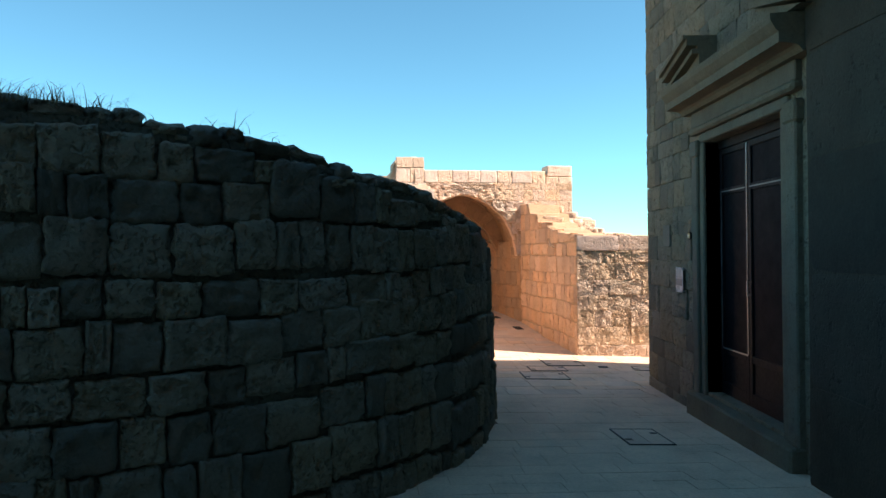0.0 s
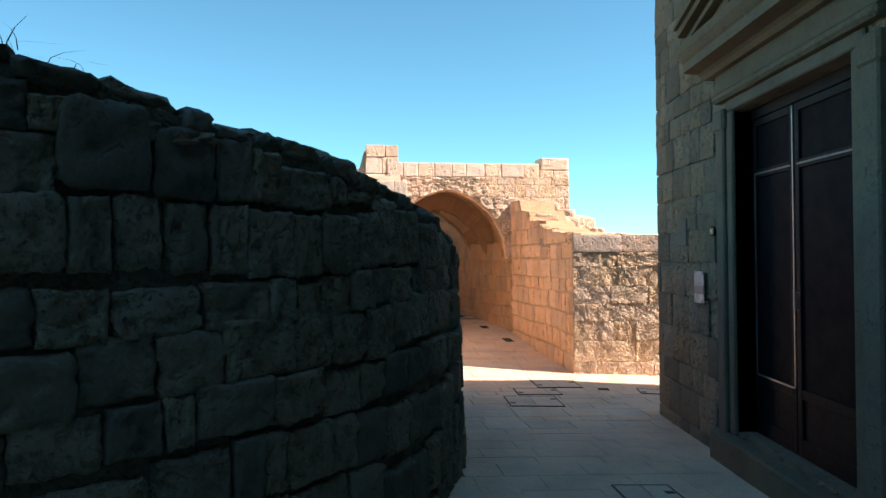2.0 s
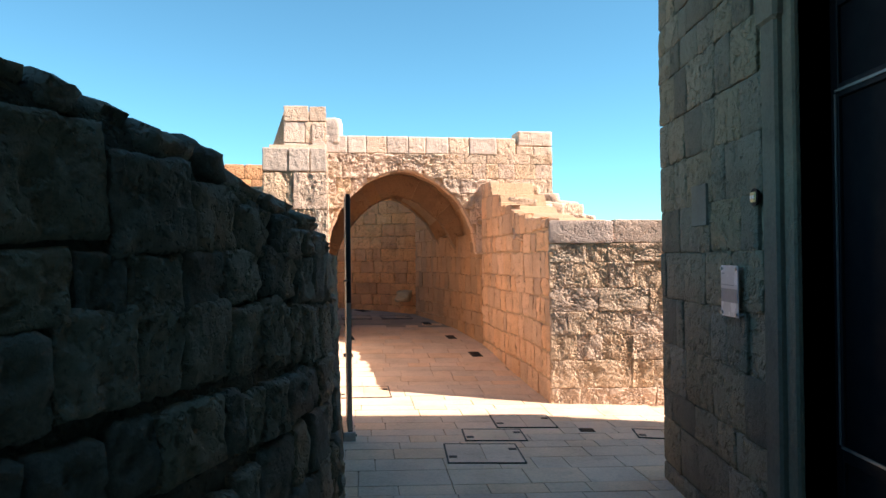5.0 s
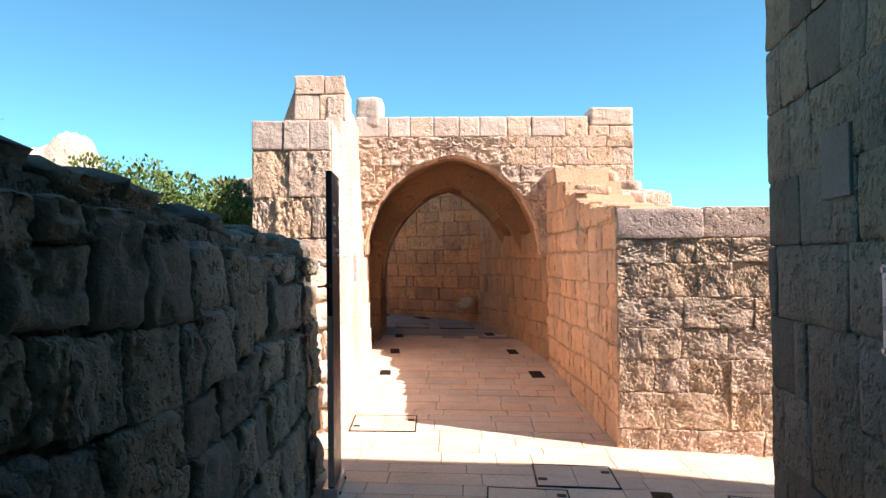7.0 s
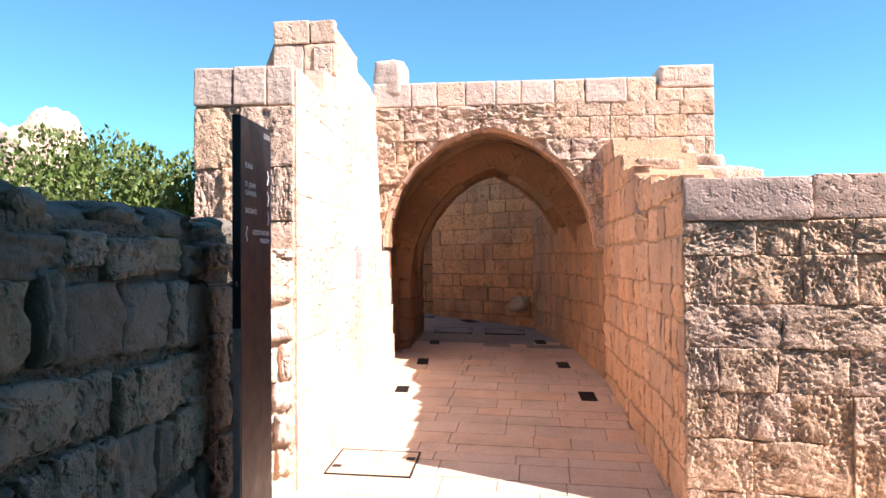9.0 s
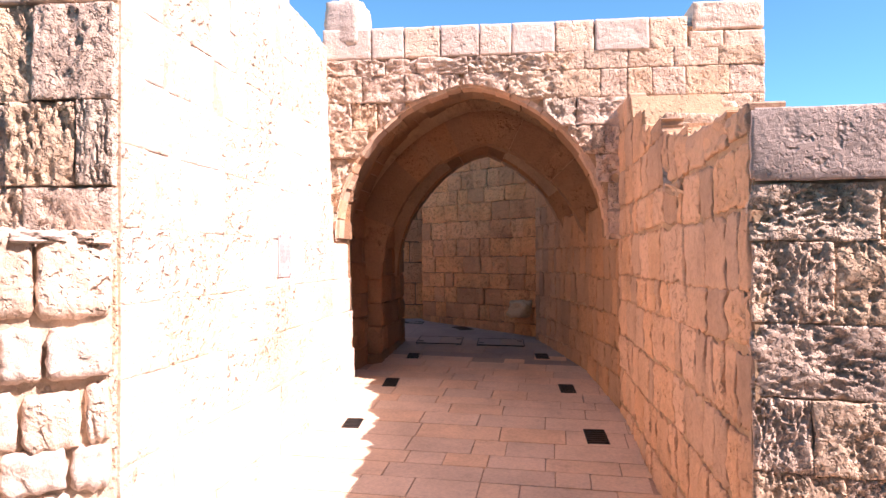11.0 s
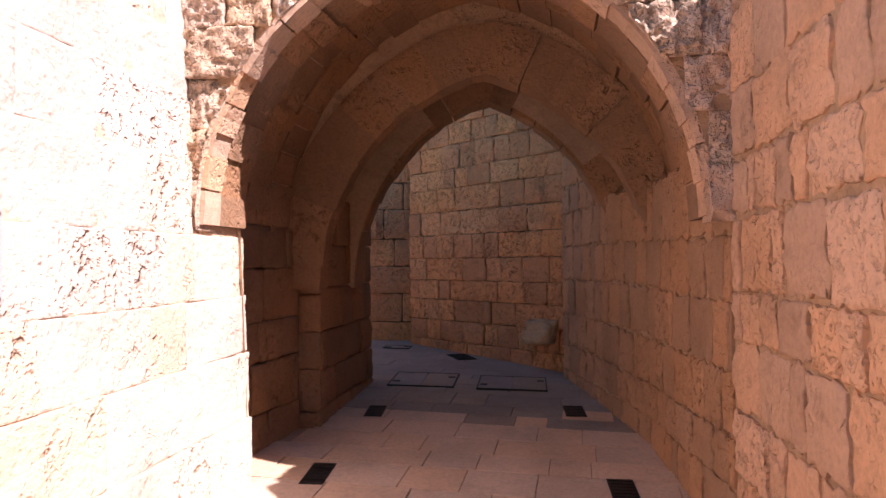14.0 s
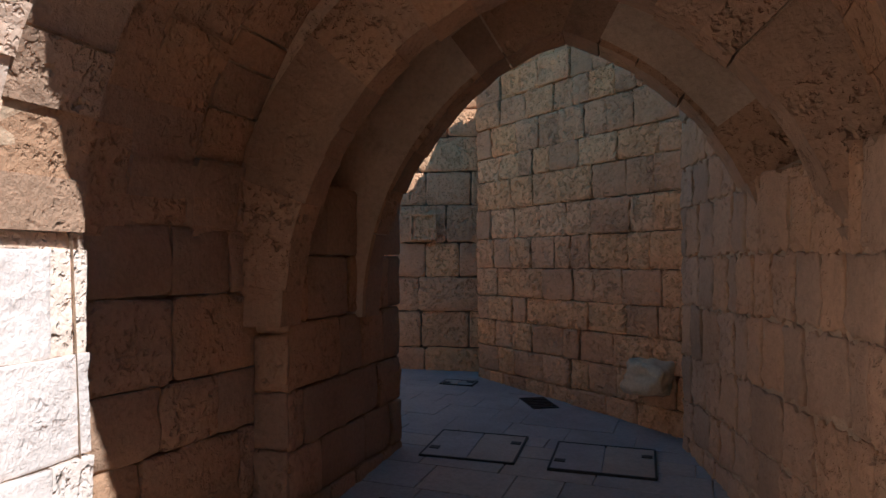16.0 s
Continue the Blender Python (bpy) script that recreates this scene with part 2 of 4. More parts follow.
def eroded_blocks(material, rng, count=10, deep=0.15, cell=0.085, res=(30, 22), cover=0.55, wobble=0.02, rounding=0.02):
    """Unit blocks like stone_shapes, eaten by the weather into cavities with thin ridges between."""
    out = []
    nx, nz = res
    for k in range(count):
        bm = bmesh.new()
        o = Vector((rng.uniform(0, 90), rng.uniform(0, 90), rng.uniform(0, 90)))
        grid = []
        for j in range(nz + 1):
            row = []
            for i in range(nx + 1):
                a, b = i / nx - 0.5, j / nz - 0.5
                p = Vector((a * 0.46, b * 0.32, 0)) + o
                w = p + 0.030 * Vector((noise.noise(p * 13), noise.noise(p * 13 + Vector((7, 3, 1))), 0))
                f = noise.voronoi(w / cell)[0]
                g = noise.voronoi(w / (cell * 0.42))[0]
                pit = min(1.0, (f[1] - f[0]) * 2.1) ** 0.7
                small = min(1.0, (g[1] - g[0]) * 1.8)
                where = max(0.0, min(1.0, cover + 1.1 * noise.noise(p * 5.0) + 0.5 * noise.noise(p * 11.0)))
                y = deep * (where * (0.6 * pit + 0.3 * small) + 0.30 * where * abs(noise.noise(p * 21)) + 0.12 * noise.noise(p * 42) + 0.25 * noise.noise(p * 7))
                edge = min(0.5 - abs(a), 0.5 - abs(b))
                y += rounding * max(0.0, 1 - edge / 0.05) ** 2
                ju, jw = wobble * noise.noise(p * 9 + Vector((2, 9, 4))), wobble * noise.noise(p * 9 + Vector((8, 1, 6)))
                row.append(bm.verts.new((a + ju, y, b + jw)))
            grid.append(row)
        for j in range(nz):
            for i in range(nx):
                bm.faces.new((grid[j][i], grid[j][i + 1], grid[j + 1][i + 1], grid[j + 1][i]))
        rim = grid[0] + [r[-1] for r in grid[1:]] + grid[-1][-2::-1] + [r[0] for r in grid[-2:0:-1]]
        back = [bm.verts.new((v.co.x, 1.0, v.co.z)) for v in rim]
        for i in range(len(rim)):
            bm.faces.new((rim[i], back[i], back[(i + 1) % len(rim)], rim[(i + 1) % len(rim)]))
        bmesh.ops.recalc_face_normals(bm, faces=bm.faces)
        me = bpy.data.meshes.new("stone")
        bm.to_mesh(me)
        bm.free()
        me.materials.append(material)
        for f in me.polygons:
            f.use_smooth = f.index < nx * nz
        out.append(me)
    return out


class Run:
    """A line in plan, with distance along it; the wall's face looks to the right of its way."""

    def __init__(self, pts):
        self.p = [Vector((x, y, 0)) for x, y in pts]
        self.s = [0.0]
        for a, b in zip(self.p, self.p[1:]):
            self.s.append(self.s[-1] + (b - a).length)
        self.length = self.s[-1]

    def at(self, s):
        s = max(0.0, min(self.length, s))
        for i in range(len(self.p) - 1):
            if s <= self.s[i + 1] or i == len(self.p) - 2:
                k = (s - self.s[i]) / (self.s[i + 1] - self.s[i])
                w = (self.p[i + 1] - self.p[i]).normalized()
                return self.p[i].lerp(self.p[i + 1], k), w
        return None

    def s_of_y(self, y):
        return min((abs(self.at(self.length * i / 200)[0].y - y), self.length * i / 200) for i in range(201))[1]


def masonry(wall, run, shapes, rng, foot, top, heights=(0.26, 0.36), lengths=(0.3, 0.6), depth=0.16, joint=0.018, proud=0.012, batter=0.0, skip=None, wave=0.0, s0=0.0, s1=None, ragged=0.0):
    """Courses of single blocks along a run, each an object under the wall."""
    s1 = run.length if s1 is None else s1
    z, row, made = foot - 0.05, 0, 0
    peak = max(top(s0 + (s1 - s0) * i / 60) for i in range(61))
    while z < peak - 0.04:
        h = rng.uniform(*heights)
        s = s0 - rng.uniform(0, lengths[0] * 0.6) * (row % 2)
        while s < s1 - 0.03:
            l = rng.uniform(*lengths)
            if s1 - (s + l) < lengths[0] * 0.5:
                l = s1 - s
            a, b = max(s, s0), min(s + l, s1)
            s += l
            mid = (a + b) / 2
            zz = z + (wave * noise.noise((mid * 0.7, row * 0.4, 4.2)) if wave else 0)
            hh = min(h, top(mid) - zz)
            if h < top(mid) - zz < h + 0.12:
                hh = top(mid) - zz
            hh *= rng.uniform(1 - ragged, 1.0)
            zz += rng.uniform(-0.25, 0.25) * ragged
            if b - a < 0.05 or hh < 0.07 or (skip and skip(mid, zz + hh / 2, b - a, hh)):
                continue
            pa, w = run.at(mid)
            if len(run.p) > 2:
                qa, qb = run.at(a)[0], run.at(b)[0]
                pa, w = (qa + qb) / 2, (qb - qa).normalized()
            inward = Vector((-w.y, w.x, 0))
            place = pa - inward * (proud * rng.uniform(0.0, 2.0)) + inward * (batter(mid) if callable(batter) else batter) * (zz + hh / 2 - foot)
            ob = bpy.data.objects.new("stone", rng.choice(shapes))
            scene.collection.objects.link(ob)
            flip = rng.choice((-1, 1))
            turn = Matrix((( w.x * flip, inward.x, 0), (w.y * flip, inward.y, 0), (0, 0, 1)))
            m = Matrix.Translation((place.x, place.y, zz + hh / 2)) @ turn.to_4x4() @ Matrix.Rotation(rng.uniform(-0.02, 0.02) * (1 + 40 * min(wave, 0.03)), 4, "Y") @ Matrix.Diagonal((b - a - joint * rng.uniform(0.6, 1.5), depth, hh - joint * rng.uniform(0.6, 1.5), 1))
            ob.parent = wall
            ob.matrix_basis = m
            made += 1
        z += h
        row += 1
    return made


def wall_core(name, run, back, foot, top, material, label, category="wall", inset=0.03, steps=40, batter=0.0, s0=0.0, s1=None):
    """The mortared core behind the face stones, as thick as back."""
    s1 = run.length if s1 is None else s1
    bm = bmesh.new()
    rows = []
    for i in range(steps + 1):
        s = s0 + (s1 - s0) * i / steps
        p, w = run.at(s)
        inward = Vector((-w.y, w.x, 0))
        t = top(s)
        f0 = p + inward * inset
        f1 = p + inward * (inset + (batter(s) if callable(batter) else batter) * (t - foot))
        b = p + inward * (back(s) if callable(back) else back)
        rows.append([bm.verts.new((f0.x, f0.y, foot - 0.3)), bm.verts.new((f1.x, f1.y, t - 0.03)), bm.verts.new((b.x, b.y, t - 0.03)), bm.verts.new((b.x, b.y, foot - 0.3))])
    for a, b in zip(rows, rows[1:]):
        for k in range(4):
            bm.faces.new((a[k], b[k], b[(k + 1) % 4], a[(k + 1) % 4]))
    bm.faces.new(rows[0])
    bm.faces.new(rows[-1][::-1])
    bmesh.ops.recalc_face_normals(bm, faces=bm.faces)
    ob = part(name, bm, material)
    return tagged(ob, label, category, kind="structure")


# ---- the ground ----
def sheet(name, x0, y0, x1, y1, step, height, material):
    bm = bmesh.new()
    nx, ny = max(1, round((x1 - x0) / step)), max(1, round((y1 - y0) / step))
    g = [[bm.verts.new((x0 + (x1 - x0) * i / nx, y0 + (y1 - y0) * j / ny, height(x0 + (x1 - x0) * i / nx, y0 + (y1 - y0) * j / ny))) for i in range(nx + 1)] for j in range(ny + 1)]
    for j in range(ny):
        for i in range(nx):
            bm.faces.new((g[j][i], g[j][i + 1], g[j + 1][i + 1], g[j + 1][i]))
    return part(name, bm, material)


ground = sheet("ground", -900, -900, 900, 900, 300, lambda x, y: -0.7, EARTH)
tagged(ground, "dry pale earth round the old walls", "ground", kind="structure")
pavement = sheet("pavement", -6, -5, 7.5, 25, 0.5, lambda x, y: floor_at(x, y) - 0.014, JOINT)
tagged(pavement, "street paved with worn pinkish limestone slabs", "pavement", kind="structure")

# ---- plan ----
LEFT_LINE = [(-6.0, 1.9), (-3.4, 3.2), (-2.2, 3.85), (-1.15, 4.55), (-0.40, 5.2), (0.08, 6.0), (0.40, 6.9), (0.57, 7.8), (0.60, 8.7), (0.50, 9.6), (0.34, 10.5), (0.10, 11.55), (0.01, 11.63), (0.03, 12.06)]
RC = (2.54, 13.30)
LW = [(-0.14, 12.94), (-0.83, 17.22), (-1.10, 17.30), (-1.16, 18.32), (-1.00, 18.38), (-1.22, 19.80)]
RW = [(0.545, 20.80), (1.45, 18.76), (1.95, 16.90), RC]
FACE_A, FACE_B = Vector((-0.77, 16.60, 0)), Vector((3.21, 17.30, 0))
FWAY = (FACE_B - FACE_A).normalized()

# ---- curved street wall ----
rng = random.Random(5)
run_l = Run(LEFT_LINE)
TOP_LEFT = [(0, 3.0), (2.9, 2.78), (4.07, 2.69), (4.65, 2.69), (5.0, 2.645), (5.33, 2.615), (5.74, 2.56), (6.19, 2.468), (6.67, 2.37), (7.02, 2.335), (7.45, 2.255), (7.9, 2.185), (8.57, 2.075), (9.08, 1.97), (9.65, 1.91), (10.12, 1.87), (10.55, 1.825), (11.2, 1.765), (12.3, 1.75), (13, 1.745)]
top_l = lambda s: lerp_table(TOP_LEFT, s) + 0.02 * noise.noise((s * 1.9, 3, 1))
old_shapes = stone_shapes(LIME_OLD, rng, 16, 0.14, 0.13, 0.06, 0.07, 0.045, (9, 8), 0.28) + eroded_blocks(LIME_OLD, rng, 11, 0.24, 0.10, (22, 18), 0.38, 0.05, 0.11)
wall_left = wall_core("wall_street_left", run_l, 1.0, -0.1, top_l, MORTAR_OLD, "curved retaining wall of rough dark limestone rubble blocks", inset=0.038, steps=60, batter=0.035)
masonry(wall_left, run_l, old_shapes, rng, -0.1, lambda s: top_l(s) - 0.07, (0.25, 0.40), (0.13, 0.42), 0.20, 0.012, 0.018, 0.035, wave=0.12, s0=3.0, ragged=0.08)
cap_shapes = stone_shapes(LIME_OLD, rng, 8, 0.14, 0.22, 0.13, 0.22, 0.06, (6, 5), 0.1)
cap_s = 3.0
while cap_s < run_l.length:
    cap_l = rng.uniform(0.14, 0.38)
    cp, cw = run_l.at(cap_s + cap_l / 2)
    cin = Vector((-cw.y, cw.x, 0))
    ob = bpy.data.objects.new("cap_stone", rng.choice(cap_shapes))
    scene.collection.objects.link(ob)
    place = cp + cin * (0.11 + rng.uniform(-0.04, 0.04))
    slope = (top_l(cap_s + cap_l) - top_l(cap_s)) / cap_l
    ob.parent = wall_left
    ob.matrix_basis = Matrix.Translation((place.x, place.y, top_l(cap_s + cap_l / 2) - 0.022 + rng.uniform(-0.02, 0.03))) @ Matrix(((cw.x, cin.x, 0), (cw.y, cin.y, 0), (0, 0, 1))).to_4x4() @ Matrix.Rotation(-math.atan(slope) + rng.uniform(-0.07, 0.07), 4, "Y") @ Matrix.Diagonal((cap_l * 1.03, rng.uniform(0.25, 0.42), rng.uniform(0.10, 0.17), 1))
    cap_s += cap_l

# ---- facade with the portal ----
BX = 3.07
run_b = Run([(BX, 10.48), (BX, 5.72)])
bm = bmesh.new()
DOOR_Y0, DOOR_Y1, DOOR_Z0, DOOR_Z1 = 6.33, 8.20, 0.16, 3.09
MEET = 7.45
box(bm, BX + 0.02, DOOR_Y1, -0.5, BX + 0.7, 10.46, 7.0)
box(bm, BX + 0.02, 5.6, -0.5, BX + 0.7, DOOR_Y0, 7.0)
box(bm, BX + 0.02, DOOR_Y0, DOOR_Z1, BX + 0.7, DOOR_Y1, 7.0)
box(bm, BX + 0.02, DOOR_Y0, -0.5, BX + 0.7, DOOR_Y1, DOOR_Z0)
prism(bm, [(BX + 0.7, 5.6), (BX + 0.7, 10.46), (9.2, 11.0), (12, 10.6), (12, 5.6)], -0.5, 7.0)
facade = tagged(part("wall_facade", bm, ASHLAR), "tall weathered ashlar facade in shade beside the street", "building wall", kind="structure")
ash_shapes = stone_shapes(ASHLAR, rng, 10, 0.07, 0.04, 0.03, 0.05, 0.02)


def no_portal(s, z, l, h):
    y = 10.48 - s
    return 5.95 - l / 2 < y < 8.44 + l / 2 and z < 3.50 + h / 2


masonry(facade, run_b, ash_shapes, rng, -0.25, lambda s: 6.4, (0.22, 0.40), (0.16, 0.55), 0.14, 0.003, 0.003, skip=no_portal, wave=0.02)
# Unseen upper part is raised to 12 m to keep skylight off the street.
buttress = tagged(boxed("wall_buttress", ASHLAR_SHADE, None, 2.98, -6.0, -0.5, 3.9, 5.70, 12.0), "plain smooth ashlar wall beside the portal", "building wall", kind="structure")
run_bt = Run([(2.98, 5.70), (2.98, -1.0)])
but_shapes = stone_shapes(ASHLAR_SHADE, rng, 5, 0.008, 0.03)
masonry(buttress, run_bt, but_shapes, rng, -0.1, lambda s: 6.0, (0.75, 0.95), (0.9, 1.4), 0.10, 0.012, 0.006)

# ---- wall of the passage, right ----
run_r = Run(RW)
S_RC = run_r.length
s_arch = run_r.s_of_y(16.95)
s_out = run_r.s_of_y(19.75)
top_r = lambda s: (3.6 if s < s_out else 2.05 if s < s_arch - 0.1 else lerp_table([(0, 2.95), (0.55, 2.92), (0.56, 2.72), (1.15, 2.66), (1.16, 2.48), (1.7, 2.44), (1.71, 2.36), (2.6, 2.22), (3.7, 2.12)], s - s_arch) + 0.03 * noise.noise((s * 3.3, 1, 7)))
inner_shapes = stone_shapes(LIME_INNER, rng, 18, 0.10, 0.05, 0.05, 0.05, 0.06, (9, 9), 0.16)
wall_right = wall_core("wall_passage_right", run_r, 0.75, -0.3, top_r, MORTAR, "warm limestone block wall along the passage", inset=0.014, steps=70)
# Inside the gate the wall takes the darker stone, part patina, part shade.
aged_shade_shapes = stone_shapes(LIME_AGED_SHADE, rng, 10, 0.10, 0.05, 0.05, 0.05, 0.06, (8, 7), 0.14)
masonry(wall_right, run_r, aged_shade_shapes, rng, -0.2, top_r, (0.24, 0.38), (0.12, 0.40), 0.15, 0.012, 0.005, wave=0.04, s1=s_arch - 0.15)
masonry(wall_right, run_r, inner_shapes, rng, -0.2, top_r, (0.24, 0.40), (0.10, 0.46), 0.15, 0.022, 0.004, wave=0.05, s0=s_arch - 0.15)

# ---- parapet wall ----
run_p = Run([RC, (6.8, 13.28)])
top_p = lambda s: 2.08 - 0.004 * s
eroded_shapes = eroded_blocks(LIME_ERODED, rng, 14, 0.15, 0.045, (52, 40), 0.55, 0.03)
grey_shapes = stone_shapes(LIME_GREY, rng, 6, 0.03, 0.010, 0.02, 0.03, 0.010, (10, 8), 0.04)
parapet = wall_core("wall_parapet", run_p, 0.7, -0.3, top_p, MORTAR, "eroded limestone parapet wall with grey capping slabs", inset=0.02, steps=8)
masonry(parapet, run_p, eroded_shapes, rng, -0.25, lambda s: 1.80, (0.29, 0.37), (0.26, 0.66), 0.20, 0.003, 0.008)
masonry(parapet, run_p, grey_shapes, rng, 1.852, lambda s: 2.10, (0.5, 0.5), (0.6, 0.95), 0.24, 0.012, 0.008)

# ---- pier and wall of the passage, left ----
run_pf = Run([(-0.895, 12.795), (-0.15, 12.915)])
run_lw = Run(LW)
top_lw = lambda s: (lerp_table([(0, 2.97), (0.85, 2.97), (0.86, 3.18), (1.35, 3.2), (1.36, 3.72), (2.55, 3.74), (2.56, 3.6), (3.3, 3.62), (3.9, 3.55)], s) if s < 4.2 else 2.05)
# Left wall inside the gate gets the shade-darkened stone.
vault_shapes = stone_shapes(LIME_VAULT_SHADE, rng, 9, 0.11, 0.07, 0.05, 0.06, 0.03, (6, 5), 0.08)
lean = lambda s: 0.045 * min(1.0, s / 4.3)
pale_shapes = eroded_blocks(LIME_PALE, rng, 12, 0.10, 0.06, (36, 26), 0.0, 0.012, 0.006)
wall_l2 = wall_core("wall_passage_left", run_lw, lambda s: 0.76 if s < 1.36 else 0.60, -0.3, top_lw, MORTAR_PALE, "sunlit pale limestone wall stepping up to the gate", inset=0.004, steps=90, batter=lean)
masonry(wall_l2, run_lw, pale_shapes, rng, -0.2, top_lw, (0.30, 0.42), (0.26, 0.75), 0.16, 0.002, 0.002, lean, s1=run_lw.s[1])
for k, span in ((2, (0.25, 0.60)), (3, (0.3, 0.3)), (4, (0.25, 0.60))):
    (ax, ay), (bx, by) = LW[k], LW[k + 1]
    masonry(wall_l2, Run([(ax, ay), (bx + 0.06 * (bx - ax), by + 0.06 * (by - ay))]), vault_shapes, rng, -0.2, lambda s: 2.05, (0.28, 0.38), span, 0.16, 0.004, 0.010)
pier_shapes = eroded_blocks(LIME_ERODED, rng, 9, 0.26, 0.075, (32, 26), 0.62)
smooth_caps = eroded_blocks(LIME_PALE, rng, 5, 0.06, 0.06, (20, 14), 0.25, 0.012, 0.012)
masonry(wall_l2, run_pf, pier_shapes, rng, -0.15, lambda s: 2.68, (0.36, 0.44), (0.30, 0.48), 0.12, 0.009, 0.02)
masonry(wall_l2, run_pf, smooth_caps, rng, 2.74, lambda s: 2.98, (0.4, 0.4), (0.22, 0.32), 0.12, 0.012, 0.012)
run_toe = Run([(-0.72, 12.30), (-0.125, 12.87)])
toe_shapes = stone_shapes(LIME_PALE, rng, 9, 0.14, 0.16, 0.07, 0.09, 0.05, (9, 8), 0.15)
wall_toe = wall_core("wall_toe", run_toe, 0.45, -0.2, lambda s: 1.60, MORTAR_PALE, "sunlit pale rubble at the foot of the pier", inset=0.035, steps=4)
masonry(wall_toe, run_toe, toe_shapes, rng, -0.2, lambda s: 1.66, (0.20, 0.34), (0.16, 0.34), 0.22, 0.016, 0.02, wave=0.05, ragged=0.08)
p_up, _w = run_lw.at(1.26)
run_up = Run([(p_up.x - 0.59, p_up.y - 0.118), (p_up.x - 0.02, p_up.y - 0.025)])
masonry(wall_l2, run_up, smooth_caps, rng, 3.0, lambda s: 3.74, (0.27, 0.30), (0.28, 0.62), 0.10, 0.012, 0.010)

# ---- the gate ----
def arch_curve(w, rise, n):
    """Points (u, z, outward u, outward z) of a pointed arch from its left springing to its right."""
    c = (rise * rise - w * w) / (2 * w)
    r = w + c
    top = math.acos(max(-1, min(1, -c / r)))
    out = []
    for i in range(n + 1):
        k = i / n * 2 - 1
        if k <= 0:
            a = math.pi + (top - math.pi) * (k + 1)
            out.append((c + r * math.cos(a), r * math.sin(a), math.cos(a), math.sin(a)))
        else:
            a = (math.pi - top) * (1 - k)
            out.append((-c + r * math.cos(a), r * math.sin(a), math.cos(a), math.sin(a)))
    return out


def barrel(name, parent, c0, c1, a0, a1, left, right, top, material, lift=0.10):
    """Masonry above a length of vault: c centre, a = (half width, springing, rise)."""
    bm = bmesh.new()
    n = 28
    rows = []
    for c, a in ((c0, a0), (c1, a1)):
        pts = [(left, a[1]), (-a[0] - lift - 0.001, a[1])] + [(u + lift * ou, a[1] + z + lift * oz) for u, z, ou, oz in arch_curve(a[0], a[2], n)] + [(a[0] + lift + 0.001, a[1]), (right, a[1])]
        lo = [bm.verts.new((c.x + FWAY.x * u, c.y + FWAY.y * u, z)) for u, z in pts]
        hi = [bm.verts.new((c.x + FWAY.x * u, c.y + FWAY.y * u, top)) for u, z in pts]
        rows.append((lo, hi))
    (l0, h0), (l1, h1) = rows
    m = len(l0)
    for i in range(m - 1):
        bm.faces.new((l0[i], l0[i + 1], h0[i + 1], h0[i]))
        bm.faces.new((l1[i + 1], l1[i], h1[i], h1[i + 1]))
        bm.faces.new((l0[i + 1], l0[i], l1[i], l1[i + 1]))
        bm.faces.new((h0[i], h0[i + 1], h1[i + 1], h1[i]))
    bm.faces.new((l0[0], h0[0], h1[0], l1[0]))
    bm.faces.new((l0[-1], l1[-1], h1[-1], h0[-1]))
    bmesh.ops.recalc_face_normals(bm, faces=bm.faces)
    return part(name, bm, material, parent)


def voussoirs(parent, c0, c1, a0, a1, n, thick, material, rng, gap=0.0014, rough=0.014, proud=0.0):
    """One ring of wedge stones between two sections of the vault, each an object."""
    cut = [0.0] + [i / n + rng.uniform(-0.18, 0.18) / n for i in range(1, n)] + [1.0]
    res = 400
    k0, k1 = arch_curve(a0[0], a0[2], res), arch_curve(a1[0], a1[2], res)
    axis = (c1 - c0).normalized()
    for i in range(n):
        bm = bmesh.new()
        j = rng.uniform(-rough, rough)
        vs = []
        for (c, a, k, push) in ((c0, a0, k0, -proud + rng.uniform(-rough, rough) * 0.5 + gap), (c1, a1, k1, -gap)):
            for q in (0.0, 0.5, 1.0):
                f = cut[i] + (cut[i + 1] - cut[i]) * q
                f += (gap / 3.2) * (1 - 2 * q)
                u, z, ou, oz = k[min(res, max(0, round(f * res)))]
                for d in (j + rng.uniform(-rough, rough) * 0.4, thick):
                    vs.append(bm.verts.new((c.x + FWAY.x * (u + ou * d) + axis.x * push, c.y + FWAY.y * (u + ou * d) + axis.y * push, a[1] + z + oz * d)))
        # vs: front (in, out) x 3, back (in, out) x 3
        f, b = vs[:6], vs[6:]
        for q in (0, 2):
            bm.faces.new((f[q], f[q + 2], f[q + 3], f[q + 1]))
            bm.faces.new((b[q + 1], b[q + 3], b[q + 2], b[q]))
            bm.faces.new((f[q + 2], f[q], b[q], b[q + 2]))
            bm.faces.new((f[q + 1], f[q + 3], b[q + 3], b[q + 1]))
        bm.faces.new((f[0], f[1], b[1], b[0]))
        bm.faces.new((f[5], f[4], b[4], b[5]))
        bmesh.ops.recalc_face_normals(bm, faces=bm.faces)
        part("voussoir", bm, material, parent)


C0 = Vector((0.515, 16.822, 0))
C1 = Vector((0.425, 17.392, 0))
C2 = Vector((0.28, 18.52, 0))
C3 = Vector((0.03, 19.62, 0))
A0 = (1.29, 1.72, 1.45)
AC = (1.44, 1.72, 1.74)
A2 = (1.25, 1.30, 1.61)
A3 = (1.15, 1.28, 1.64)
GATE_TOP = 3.68
gate = tagged(new("gate"), "pointed limestone gate arch with a short vaulted passage", "gateway", kind="structure")
barrel("arch_core", gate, C0 + Vector((0, 0.04, 0)), C1, A0, A0, -1.46, 2.62, GATE_TOP, MORTAR, 0.03)
